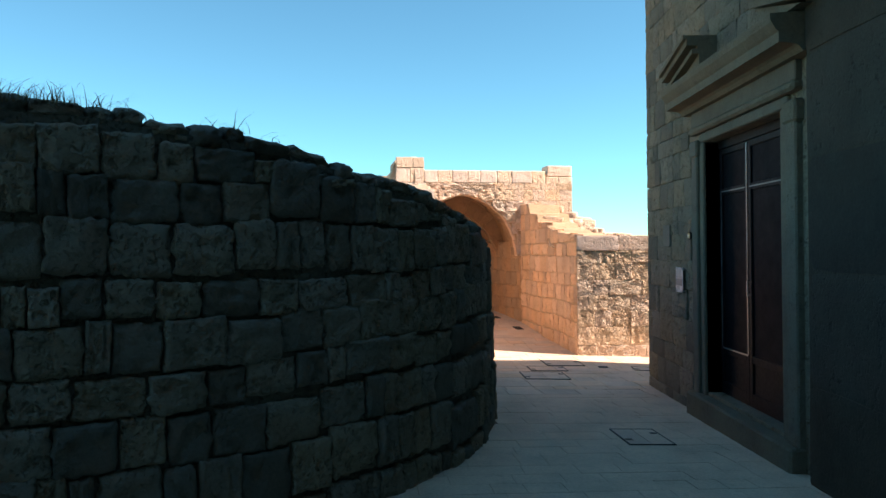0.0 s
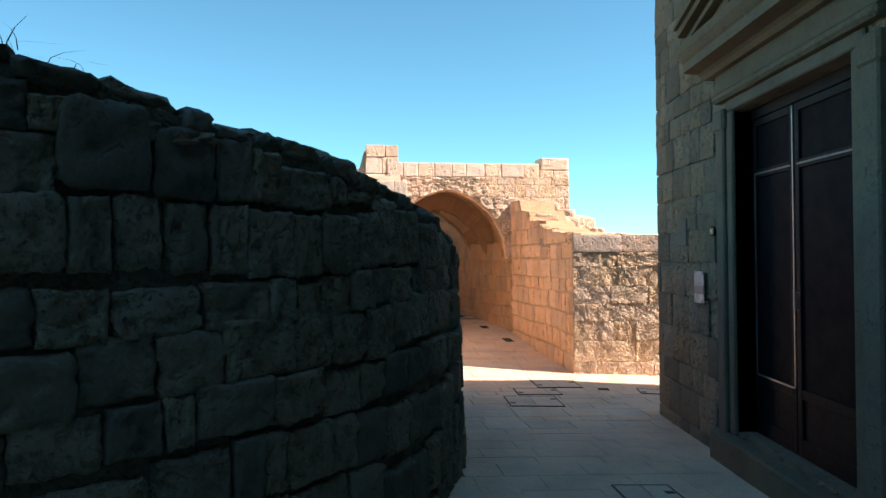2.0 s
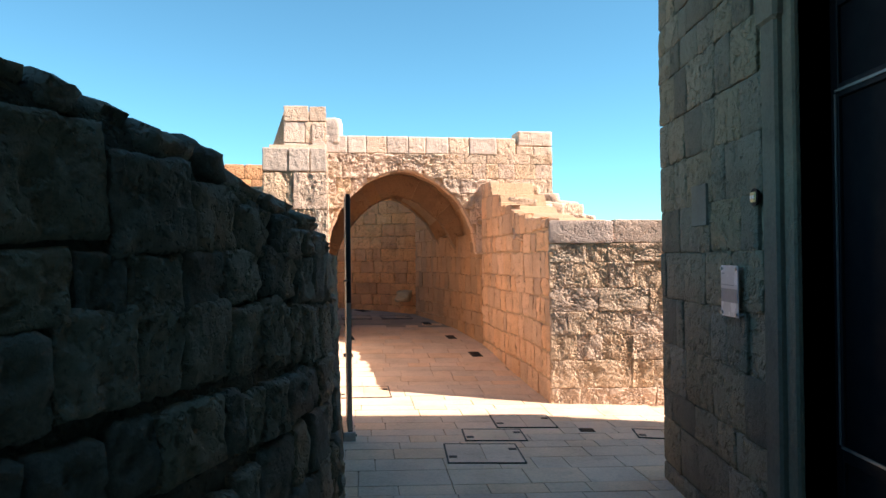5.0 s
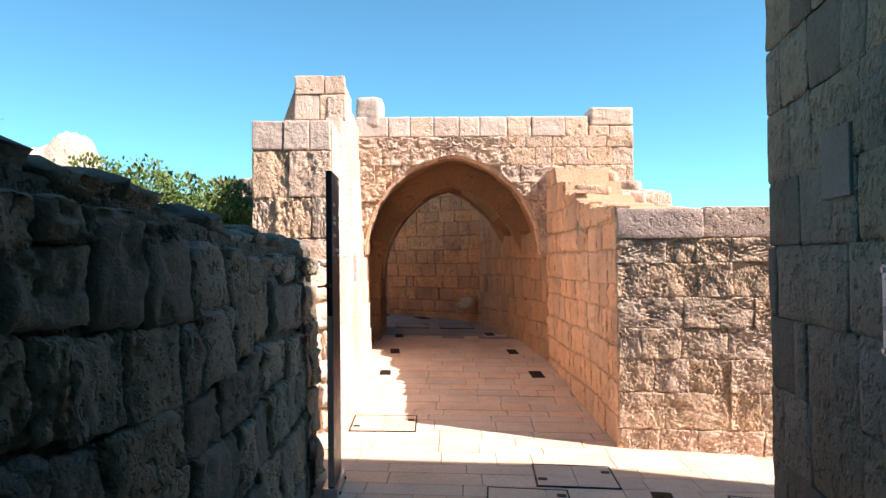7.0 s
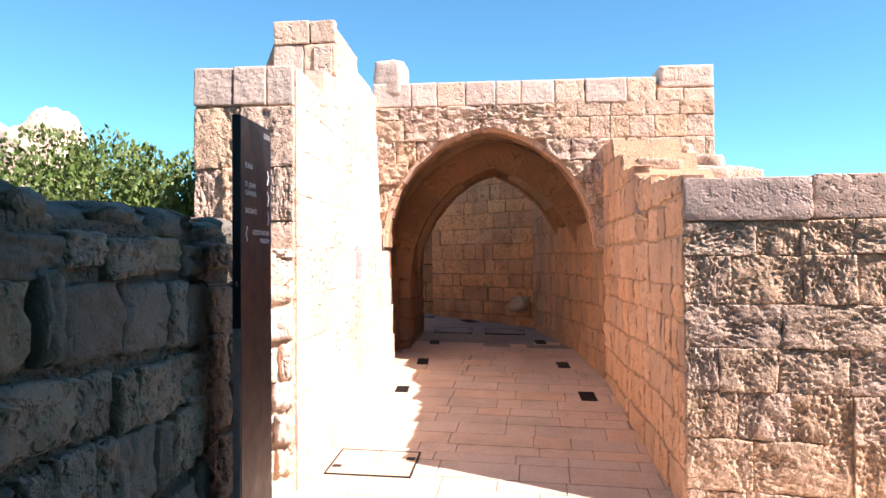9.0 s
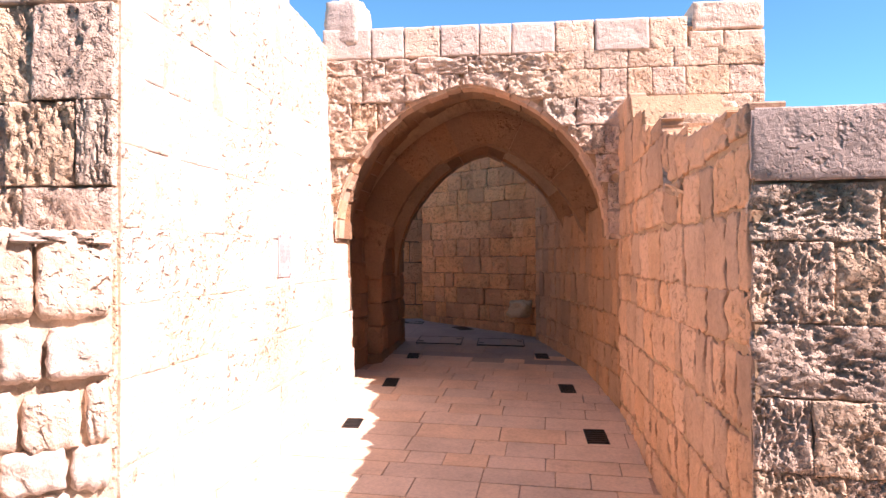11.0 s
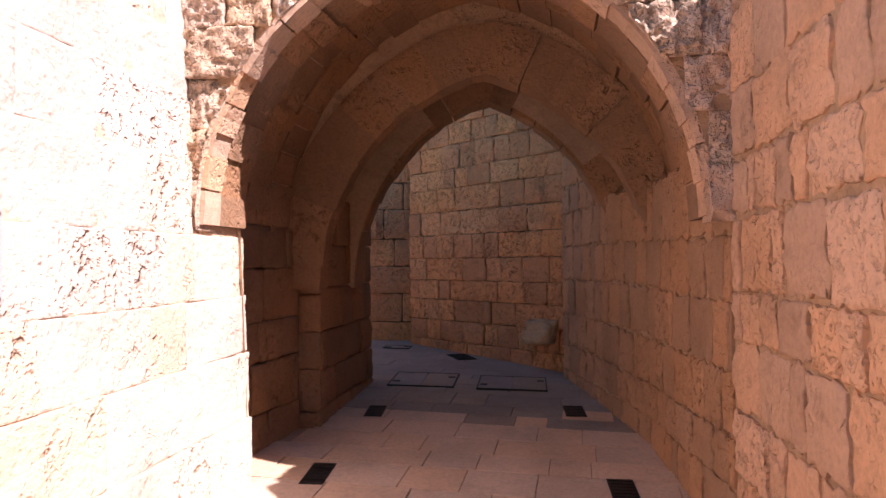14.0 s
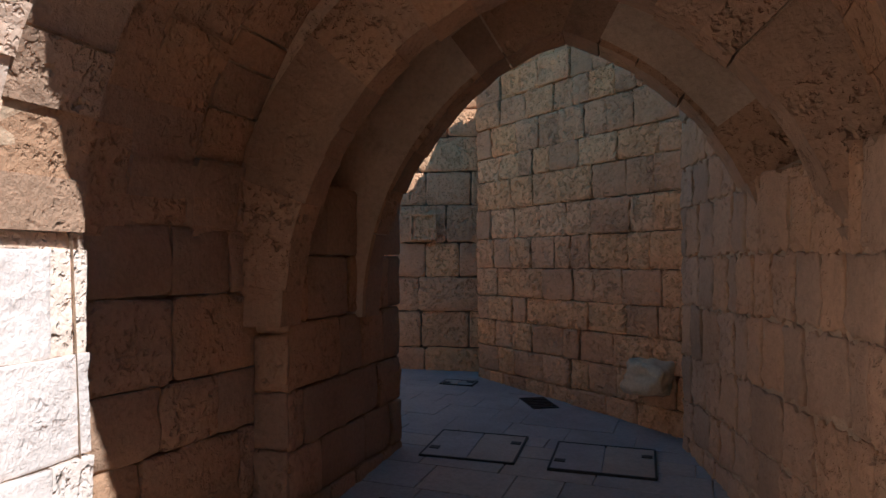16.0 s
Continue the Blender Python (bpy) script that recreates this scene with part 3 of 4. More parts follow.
CH1, CH2 = C1 + Vector((-0.06, 0, 0)), C2 + Vector((-0.06, 0, 0))
barrel("vault_core", gate, CH1, CH2, AC, AC, -1.9, 2.3, GATE_TOP, MORTAR, 0.03)
C2B = C2.lerp(C3, 0.78)
C2A = C2.lerp(C3, 0.16)
AH = (1.46, 1.55, 1.98)
barrel("rib_core", gate, C2, C2A, A2, A2, -2.2, 2.2, GATE_TOP, MORTAR, 0.03)
barrel("slot_core", gate, C2A, C2B, AH, AH, -2.2, 2.2, GATE_TOP, MORTAR, 0.03)
barrel("rear_core", gate, C2B, C3, A3, A3, -2.2, 2.2, GATE_TOP, MORTAR, 0.03)
# Pale stone on the ring's sunlit front, shade-darkened copy behind it.
CE, AE = C0.lerp(C1, 0.38), (A0[0] + 0.012, A0[1], A0[2] + 0.012)
voussoirs(gate, C0, CE, A0, A0, 25, 0.05, LIME, rng, rough=0.009, proud=-0.03)
voussoirs(gate, CE, C1, AE, AE, 21, 0.05, LIME_VAULT_SHADE, rng, rough=0.014)
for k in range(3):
    voussoirs(gate, CH1.lerp(CH2, k / 3), CH1.lerp(CH2, (k + 1) / 3), AC, AC, 24 + 3 * (k % 2), 0.16, LIME_VAULT_SHADE, rng, rough=0.016)
voussoirs(gate, C2, C2A, A2, A2, 21, 0.40, LIME_VAULT_SHADE, rng, proud=0.03)
voussoirs(gate, C2A, C2B, AH, AH, 13, 0.12, LIME_VAULT_SHADE, rng)
voussoirs(gate, C2B, C3, A3, A3, 16, 0.30, LIME_VAULT_SHADE, rng)

FACE_0 = FACE_A - FWAY * 0.14
run_f = Run([(FACE_0.x, FACE_0.y), (FACE_B.x, FACE_B.y)])
u_c = (C0 - FACE_0).dot(FWAY)


def off_ring(u, z):
    """How far a place on the gate's face lies outside the arch, and the way outward."""
    w, c = A0[0], (A0[2] ** 2 - A0[0] ** 2) / (2 * A0[0])
    side = -1 if u < 0 else 1
    if z < A0[1]:
        return abs(u) - w, side, 0.0
    du, dz = u + side * c, z - A0[1]
    r = math.hypot(du, dz)
    return r - w - c, du / r, dz / r


def in_arch(s, z, l, h):
    u = s - u_c
    return z < 1.78 or max(off_ring(u + i * l / 2, z + k * h / 2)[0] for i in (-1, 1) for k in (-1, 1)) < 0.17


def cut_to_ring(ob, keep):
    """Trim a face stone so that it butts against the ring of the arch."""
    m = ob.matrix_basis
    moves = []
    for v in ob.data.vertices:
        p = m @ v.co
        d, ou, oz = off_ring((p - C0).dot(FWAY), p.z)
        if d < keep:
            moves.append((v.index, p + (FWAY * ou + Vector((0, 0, oz))) * (keep - d)))
    if moves:
        ob.data = ob.data.copy()
        back = m.inverted()
        for i, p in moves:
            ob.data.vertices[i].co = back @ p


ring_shapes = eroded_blocks(LIME_ERODED, rng, 14, 0.26, 0.11, (26, 20), 0.72, 0.03)
face_shapes = eroded_blocks(LIME_ERODED, rng, 9, 0.09, 0.09, (26, 20), 0.25, 0.015)
masonry(gate, run_f, ring_shapes, rng, 1.74, lambda s: 3.46, (0.268, 0.268), (0.22, 0.52), 0.22, 0.003, 0.022, skip=lambda s, z, l, h: in_arch(s, z, l, h) or (s > 2.14 and off_ring(s - u_c, z)[0] > 0.55))
masonry(gate, run_f, face_shapes, rng, 1.74, lambda s: 3.48, (0.268, 0.268), (0.22, 0.44), 0.20, 0.004, 0.006, skip=lambda s, z, l, h: in_arch(s, z, l, h) or off_ring(s - u_c, z)[0] < 0.36, s0=2.14)
for ob in [o for o in gate.children if o.name.startswith("stone")]:
    cut_to_ring(ob, 0.026)
cope_shapes = eroded_blocks(LIME_PALE, rng, 7, 0.04, 0.06, (20, 14), 0.3, 0.012, 0.008)
masonry(gate, run_f, cope_shapes, rng, 3.51, lambda s: 3.77, (0.40, 0.40), (0.30, 0.52), 0.30, 0.010, 0.008, s1=3.49)
masonry(gate, run_f, cope_shapes, rng, 3.51, lambda s: 3.62, (0.40, 0.40), (0.30, 0.40), 0.40, 0.010, 0.008, s0=3.50)
masonry(gate, run_f, smooth_caps, rng, 3.68, lambda s: 3.90, (0.4, 0.4), (0.7, 0.7), 0.45, 0.010, 0.008, s0=3.54)

# ---- beyond the gate ----
# Last stretch is unseen, added to block sun from the floor beyond the gate.
run_a = Run([(-1.78, 22.45), (0.47, 21.08), (2.1, 20.08)])
far_shapes = stone_shapes(LIME_FAR, rng, 10, 0.10, 0.05, 0.04, 0.055, 0.022, (8, 6), 0.16) + eroded_blocks(LIME_FAR, rng, 7, 0.16, 0.08, (20, 16), 0.5, 0.02, 0.05)
tower = wall_core("wall_bastion", run_a, 0.9, 0.2, lambda s: lerp_table([(0, 3.5), (0.5, 3.6), (1.2, 4.1)], s), MORTAR_FAR, "tall bastion wall of squared weathered limestone", inset=0.04, steps=6)
masonry(tower, run_a, far_shapes, rng, 0.25, lambda s: lerp_table([(0, 3.5), (0.5, 3.6), (1.2, 4.1)], s), (0.24, 0.31), (0.20, 0.46), 0.16, 0.007, 0.012, s1=3.4)
beyond_shapes = stone_shapes(LIME_FAR, rng, 7, 0.08, 0.04, 0.04, 0.055, 0.02, (7, 6), 0.12)
run_bb = Run([(-4.2, 21.86), (-1.80, 22.75)])
wall_b = wall_core("wall_beyond", run_bb, 1.0, 0.2, lambda s: 4.0, MORTAR_FAR, "shaded limestone wall beside the bastion", inset=0.03, steps=6)
masonry(wall_b, run_bb, beyond_shapes, rng, 0.3, lambda s: 4.0, (0.30, 0.42), (0.34, 0.7), 0.16, 0.012, 0.012)

# Two unseen walls, added to keep skylight off the ground beyond the gate.
alley = wall_core("wall_alley", Run([(-1.85, 19.78), (-6.5, 18.3)]), 0.6, 0.0, lambda s: 2.55, LIME, "unseen limestone wall added to shade the ground beyond the gate", steps=4)
alley_end = boxed("wall_alley_end", LIME, None, -7.1, 18.2, -0.3, -6.5, 22.0, 2.5)
tagged(alley_end, "unseen end wall added to shade the ground beyond the gate", "wall", kind="structure")

# ---- masses that close the place ----
inner_edge = []
for i in range(0, 41):
    p, w = run_l.at(run_l.length * i / 40)
    inner_edge.append((p.x - w.y * 0.9, p.y + w.x * 0.9))
terrace = part("terrace", prism(bmesh.new(), [(-40, -8), (-6.5, -8)] + inner_edge + [(-1.25, 11.65), (-1.25, 12.95), (-0.95, 13.3), (-1.5, 17.0), (-3.2, 21.0), (-6, 23), (-40, 30)], -0.6, 1.42), EARTH)
tagged(terrace, "raised earth terrace behind the street wall", "terrace", kind="structure")
fill = part("wall_fill", prism(bmesh.new(), [(2.95, 14.0), (6.8, 13.62), (6.8, 17.9), (2.5, 17.3), (2.55, 16.5)], -0.5, 1.95), MORTAR)
tagged(fill, "rubble core behind the parapet", "wall", kind="structure")
# Unseen block behind the camera, added to darken the street's shade.
back_block = boxed("wall_behind", ASHLAR, None, -9, -9, -0.5, 14, -5, 11)
tagged(back_block, "unseen tall stone wall added behind to block skylight", "building wall", kind="structure")

# ---- portal ----
portal = tagged(new("portal"), "weathered classical stone door surround with broken pediment", "door surround", kind="structure")
# Trim kept as dark as the facade, street shade included in the colour.
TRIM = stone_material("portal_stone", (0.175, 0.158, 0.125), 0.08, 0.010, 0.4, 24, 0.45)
FRAME_A, FRAME_B = DOOR_Y0 - 0.34, DOOR_Y1 + 0.30
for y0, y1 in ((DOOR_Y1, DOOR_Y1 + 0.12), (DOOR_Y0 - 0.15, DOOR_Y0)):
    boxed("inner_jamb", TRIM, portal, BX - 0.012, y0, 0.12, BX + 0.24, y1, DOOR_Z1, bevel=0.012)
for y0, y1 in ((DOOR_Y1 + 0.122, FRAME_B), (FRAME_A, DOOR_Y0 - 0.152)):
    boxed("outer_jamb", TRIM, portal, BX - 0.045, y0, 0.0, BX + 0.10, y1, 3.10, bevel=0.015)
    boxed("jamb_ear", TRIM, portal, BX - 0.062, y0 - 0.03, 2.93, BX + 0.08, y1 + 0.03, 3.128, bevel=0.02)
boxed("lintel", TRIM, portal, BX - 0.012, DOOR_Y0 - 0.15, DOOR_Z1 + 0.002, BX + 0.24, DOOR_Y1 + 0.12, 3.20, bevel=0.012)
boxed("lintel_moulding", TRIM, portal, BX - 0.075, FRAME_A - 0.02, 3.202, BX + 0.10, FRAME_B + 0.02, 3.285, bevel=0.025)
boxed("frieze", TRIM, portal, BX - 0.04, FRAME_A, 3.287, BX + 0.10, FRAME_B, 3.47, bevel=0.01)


def extrude_y(name, profile, y0, y1, parent, material):
    bm = bmesh.new()
    a = [bm.verts.new((x, y0, z)) for x, z in profile]
    b = [bm.verts.new((x, y1, z)) for x, z in profile]
    n = len(profile)
    for i in range(n):
        bm.faces.new((a[i], a[(i + 1) % n], b[(i + 1) % n], b[i]))
    bm.faces.new(a)
    bm.faces.new(b[::-1])
    bmesh.ops.recalc_face_normals(bm, faces=bm.faces)
    return part(name, bm, material, parent)


P = BX
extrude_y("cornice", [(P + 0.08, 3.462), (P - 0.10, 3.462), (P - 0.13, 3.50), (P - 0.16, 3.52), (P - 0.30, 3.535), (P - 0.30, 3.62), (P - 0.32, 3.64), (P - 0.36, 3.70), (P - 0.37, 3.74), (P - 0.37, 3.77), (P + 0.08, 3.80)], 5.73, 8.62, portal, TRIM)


def raking(side, name):
    bm = bmesh.new()
    foot, head = 7.05 + side * 1.60, 7.05 + side * 0.72
    slope = 0.24
    layers = [(0.28, 0.0, 0.05), (0.22, 0.05, 0.09), (0.34, 0.09, 0.16), (0.38, 0.16, 0.20)]
    for out, lo, hi in layers:
        ring = []
        for y in (foot, head):
            d = abs(foot - y) * slope
            for x, z in ((P - out, 3.80 + lo + d), (P + 0.06, 3.80 + lo + d), (P + 0.06, 3.80 + hi + d + 0.003), (P - out, 3.80 + hi + d + 0.003)):
                ring.append(bm.verts.new((x, y, z)))
        a, b = ring[:4], ring[4:]
        for i in range(4):
            bm.faces.new((a[i], a[(i + 1) % 4], b[(i + 1) % 4], b[i]))
        bm.faces.new(a)
        bm.faces.new(b[::-1])
    verts = [bm.verts.new(c) for c in ((P - 0.20, foot - side * 0.12, 3.80), (P - 0.20, head, 3.80), (P - 0.20, head, 3.80 + abs(foot - head) * slope), (P + 0.05, foot - side * 0.12, 3.80), (P + 0.05, head, 3.80), (P + 0.05, head, 3.80 + abs(foot - head) * slope))]
    for f in ((0, 1, 2), (3, 5, 4), (0, 3, 4, 1), (1, 4, 5, 2), (2, 5, 3, 0)):
        bm.faces.new([verts[i] for i in f])
    bmesh.ops.recalc_face_normals(bm, faces=bm.faces)
    part(name, bm, TRIM, portal)


raking(1, "pediment_end")
raking(-1, "pediment_end")
boxed("door_step", TRIM, portal, BX - 0.13, DOOR_Y0 - 0.36, -0.35, BX + 0.25, DOOR_Y1 + 0.32, 0.12, bevel=0.02, label="worn stone doorstep")

door = tagged(new("door_1"), "closed dark double door with thin metal glazing bars", "door", kind="structure")
DX = BX + 0.20
DARK_GLASS = plain_material("dark_glazing", (0.004, 0.004, 0.007), 0.7, 0.0, 0.1, 3)
DARK_GLASS.node_tree.nodes["Principled BSDF"].inputs["Specular IOR Level"].default_value = 0.12
DOOR_PAINT.node_tree.nodes["Principled BSDF"].inputs["Specular IOR Level"].default_value = 0.2
boxed("head_rail", DOOR_PAINT, door, DX - 0.03, DOOR_Y0, 2.99, DX + 0.06, DOOR_Y1, DOOR_Z1, bevel=0.006)
for y0, y1, side in ((DOOR_Y0, MEET - 0.005, -1), (MEET + 0.005, DOOR_Y1, 1)):
    leaf = new("door_leaf")
    leaf.parent = door
    for n, a, b, c, d in (("stile", y0, y0 + 0.07, 0.12, 2.985), ("stile", y1 - 0.07, y1, 0.12, 2.985), ("rail", y0 + 0.07, y1 - 0.07, 0.12, 0.30), ("rail", y0 + 0.07, y1 - 0.07, 0.62, 0.70), ("rail", y0 + 0.07, y1 - 0.07, 2.46, 2.53), ("rail", y0 + 0.07, y1 - 0.07, 2.92, 2.985)):
        boxed(n, DOOR_PAINT, leaf, DX - 0.02, a, c, DX + 0.03, b, d, bevel=0.004)
    for c, d, mat in ((0.30, 0.62, DOOR_PAINT), (0.70, 2.46, DARK_GLASS), (2.53, 2.92, DARK_GLASS)):
        boxed("panel", mat, leaf, DX, y0 + 0.07, c, DX + 0.012, y1 - 0.07, d)
    boxed("glazing_bar", DIM_STEEL, leaf, DX - 0.028, y0 + 0.05, 2.488, DX - 0.021, y1 - 0.05, 2.502)
    if side > 0:
        boxed("glazing_bar", STEEL, leaf, DX - 0.028, y0, 0.70, DX - 0.021, y0 + 0.014, 2.97, label="thin aluminium edge bar")
        boxed("glazing_bar", STEEL, leaf, DX - 0.028, y0 + 0.02, 0.686, DX - 0.021, y1 - 0.06, 0.70)
        boxed("glazing_bar", STEEL, leaf, DX - 0.028, y1 - 0.055, 0.70, DX - 0.021, y1 - 0.045, 2.48)
bm = bmesh.new()
box(bm, DX - 0.07, 7.375, 1.33, DX - 0.05, 7.395, 1.50, bevel=0.006)
box(bm, DX - 0.06, 7.378, 1.34, DX - 0.018, 7.392, 1.355)
box(bm, DX - 0.06, 7.378, 1.475, DX - 0.018, 7.392, 1.49)
part("door_handle", bm, STEEL, door, "dull metal pull handle")

# ---- small fittings on the facade ----
plate = tagged(new("info_plate"), "clear acrylic information plate screwed to the facade", "wall plate")
PERSPEX = plain_material("frosted_acrylic", (0.55, 0.52, 0.52), 0.25, 0.0, 0.08, 4)
PRINT = plain_material("grey_print", (0.20, 0.20, 0.21), 0.5, 0.0, 0.1, 20)
boxed("panel", PERSPEX, plate, BX - 0.045, 8.84, 1.28, BX - 0.037, 9.10, 1.60, bevel=0.002)
boxed("print_block", PRINT, plate, BX - 0.0475, 8.85, 1.37, BX - 0.0455, 9.09, 1.455, label="grey block of small print")
boxed("title_bar", PRINT, plate, BX - 0.0475, 8.90, 1.475, BX - 0.0455, 9.08, 1.481)
boxed("title_bar", PRINT, plate, BX - 0.0475, 9.04, 1.545, BX - 0.0455, 9.075, 1.553)
for y, z in ((8.86, 1.30), (9.08, 1.30), (8.86, 1.58), (9.08, 1.58)):
    bm = bmesh.new()
    bmesh.ops.create_cone(bm, cap_ends=True, segments=10, radius1=0.011, radius2=0.009, depth=0.05, matrix=pose(BX - 0.030, y, z, 0, 90, 0))
    part("spacer_screw", bm, STEEL, plate, "round steel spacer")
bell = tagged(new("bell_plate"), "small yellowed plate with bell pushes on the facade", "bell plate")
bm = bmesh.new()
bmesh.ops.create_cone(bm, cap_ends=True, segments=18, radius1=0.052, radius2=0.046, depth=0.02, matrix=pose(BX - 0.014, 8.65, 2.0, 0, 90, 0))
part("backing", bm, DOOR_PAINT, bell, "dark round backing")
boxed("cover", BRASS, bell, BX - 0.034, 8.615, 1.97, BX - 0.024, 8.685, 2.03, bevel=0.006)
boxed("push", WHITE, bell, BX - 0.038, 8.655, 1.99, BX - 0.034, 8.675, 2.01, bevel=0.002)
boxed("push", WHITE, bell, BX - 0.038, 8.625, 1.99, BX - 0.034, 8.645, 2.01, bevel=0.002)
patch = tagged(boxed("blank_plate", stone_material("pale_repair", (0.21, 0.195, 0.165), 0.05, 0.004, 0.1, 30, 0.15), None, BX - 0.020, 9.41, 1.87, BX + 0.02, 9.69, 2.16, bevel=0.004), "smooth pale repair stone set in the facade", "stone panel")

# ---- sign ----
SA, SB = Vector((0.33, 11.39, 0)), Vector((0.25, 11.84, 0))
sw = (SB - SA).normalized()
sn = Vector((sw.y, -sw.x, 0))
SIGN_M = Matrix.Translation((SA.x, SA.y, -0.12)) @ Matrix(((sw.x, sn.x * -1, 0), (sw.y, sn.y * -1, 0), (0, 0, 1))).to_4x4()
sign = tagged(new("sign"), "tall black wayfinding panel with white lettering by the wall end", "sign")
sign.matrix_basis = SIGN_M
SIGN_L = (SB - SA).length
boxed("panel", SIGN_BLACK, sign, 0, 0.0, 0.10, SIGN_L, 0.045, 2.41, bevel=0.003)
boxed("base_plate", STEEL, sign, -0.02, -0.03, 0.0, SIGN_L + 0.02, 0.09, 0.10, bevel=0.006, label="brushed steel base plate")
# Bright strip added for the light on the panel's lower edge.
boxed("edge_strip", STEEL, sign, -0.006, 0.004, 0.11, -0.001, 0.041, 1.35)
for x in (0.05, SIGN_L - 0.05):
    bm = bmesh.new()
    bmesh.ops.create_cone(bm, cap_ends=True, segments=8, radius1=0.012, radius2=0.012, depth=0.012, matrix=pose(x, -0.036, 0.05, 90, 0, 0))
    part("bolt", bm, IRON, sign)
boxed("badge", STEEL, sign, SIGN_L - 0.125, -0.003, 2.345, SIGN_L - 0.018, -0.001, 2.375, label="small grey badge")


def lettering(text, x, z, size, align="LEFT"):
    c = bpy.data.curves.new("lettering", "FONT")
    c.body, c.size, c.align_x, c.extrude = text, size, align, 0.0006
    ob = new("lettering", c)
    c.materials.append(WHITE)
    ob.parent = sign
    ob.matrix_basis = pose(x, -0.002, z, 90, 0, 0)


LZ = 0.16
lettering("RUINS", 0.055, 1.995 + LZ, 0.038)
lettering("ST. JOHN", 0.055, 1.90 + LZ, 0.036)
lettering("CAVALIER", 0.055, 1.858 + LZ, 0.036)
lettering("ENCIENTE", 0.055, 1.767 + LZ, 0.036)
lettering("GOZO NATURE", SIGN_L - 0.04, 1.660 + LZ, 0.036, "RIGHT")
lettering("MUSEUM", SIGN_L - 0.04, 1.618 + LZ, 0.036, "RIGHT")


def chevron(x, z, way):
    bm = bmesh.new()
    for k in (-1, 1):
        m = Matrix.Translation((x, -0.002, z + k * 0.018)) @ Matrix.Rotation(radians(90 - k * way * 28), 4, "Y")
        box(bm, -0.023, -0.001, -0.004, 0.023, 0.001, 0.004, m)
    part("arrow", bm, WHITE, sign)


for z, way, x in ((1.975, 1, SIGN_L - 0.055), (1.86, 1, SIGN_L - 0.055), (1.755, 1, SIGN_L - 0.055), (1.66, -1, 0.075)):
    chevron(x, z + LZ, way)
bracket = tagged(new("wall_bracket"), "dark iron rod between wall end and sign", "bracket")
bm = bmesh.new()
bmesh.ops.create_cone(bm, cap_ends=True, segments=8, radius1=0.007, radius2=0.007, depth=0.30, matrix=Matrix.Translation((0.30, 11.30, 1.45)) @ Matrix.Rotation(radians(90), 4, "X"))
part("rod", bm, IRON, bracket)
boxed("clasp", IRON, bracket, 0.28, 11.36, 1.435, 0.32, 11.386, 1.465, bevel=0.006)

PERSPEX_PINK = plain_material("faded_perspex", (0.60, 0.45, 0.43), 0.3, 0.0, 0.05, 5)
INK = plain_material("faded_ink", (0.42, 0.32, 0.32), 0.6, 0.0, 0.1, 30)
wall_notice = tagged(new("wall_notice"), "small faded perspex notice screwed to the sunlit wall", "notice")
wall_notice.matrix_basis = Matrix.Translation((-0.527, 14.997, 1.375)) @ Matrix.Rotation(math.atan2(17.22 - 12.94, -0.83 + 0.14), 4, "Z")
boxed("plate", PERSPEX_PINK, wall_notice, 0, -0.0236, 0, 0.27, -0.018, 0.33, bevel=0.0015)
for x, z in ((0.02, 0.02), (0.25, 0.02), (0.02, 0.31), (0.25, 0.31)):
    bm = bmesh.new()
    bmesh.ops.create_cone(bm, cap_ends=True, segments=10, radius1=0.008, radius2=0.008, depth=0.032, matrix=pose(x, -0.012, z, 90, 0, 0))
    part("screw", bm, STEEL, wall_notice, "dull metal standoff screw")
boxed("heading", INK, wall_notice, 0.03, -0.0248, 0.232, 0.115, -0.0238, 0.236)
boxed("heading", INK, wall_notice, 0.165, -0.0248, 0.232, 0.215, -0.0238, 0.236)
for k in range(9):
    boxed("text_line", INK, wall_notice, 0.025, -0.0248, 0.205 - 0.0115 * k, 0.13, -0.0238, 0.209 - 0.0115 * k)
    if k < 7:
        boxed("text_line", INK, wall_notice, 0.155, -0.0248, 0.205 - 0.0115 * k, 0.255, -0.0238, 0.209 - 0.0115 * k)
for x, w in ((0.085, 0.008), (0.195, 0.02)):
    boxed("printed_mark", INK, wall_notice, x, -0.0248, 0.062, x + w, -0.0238, 0.082)

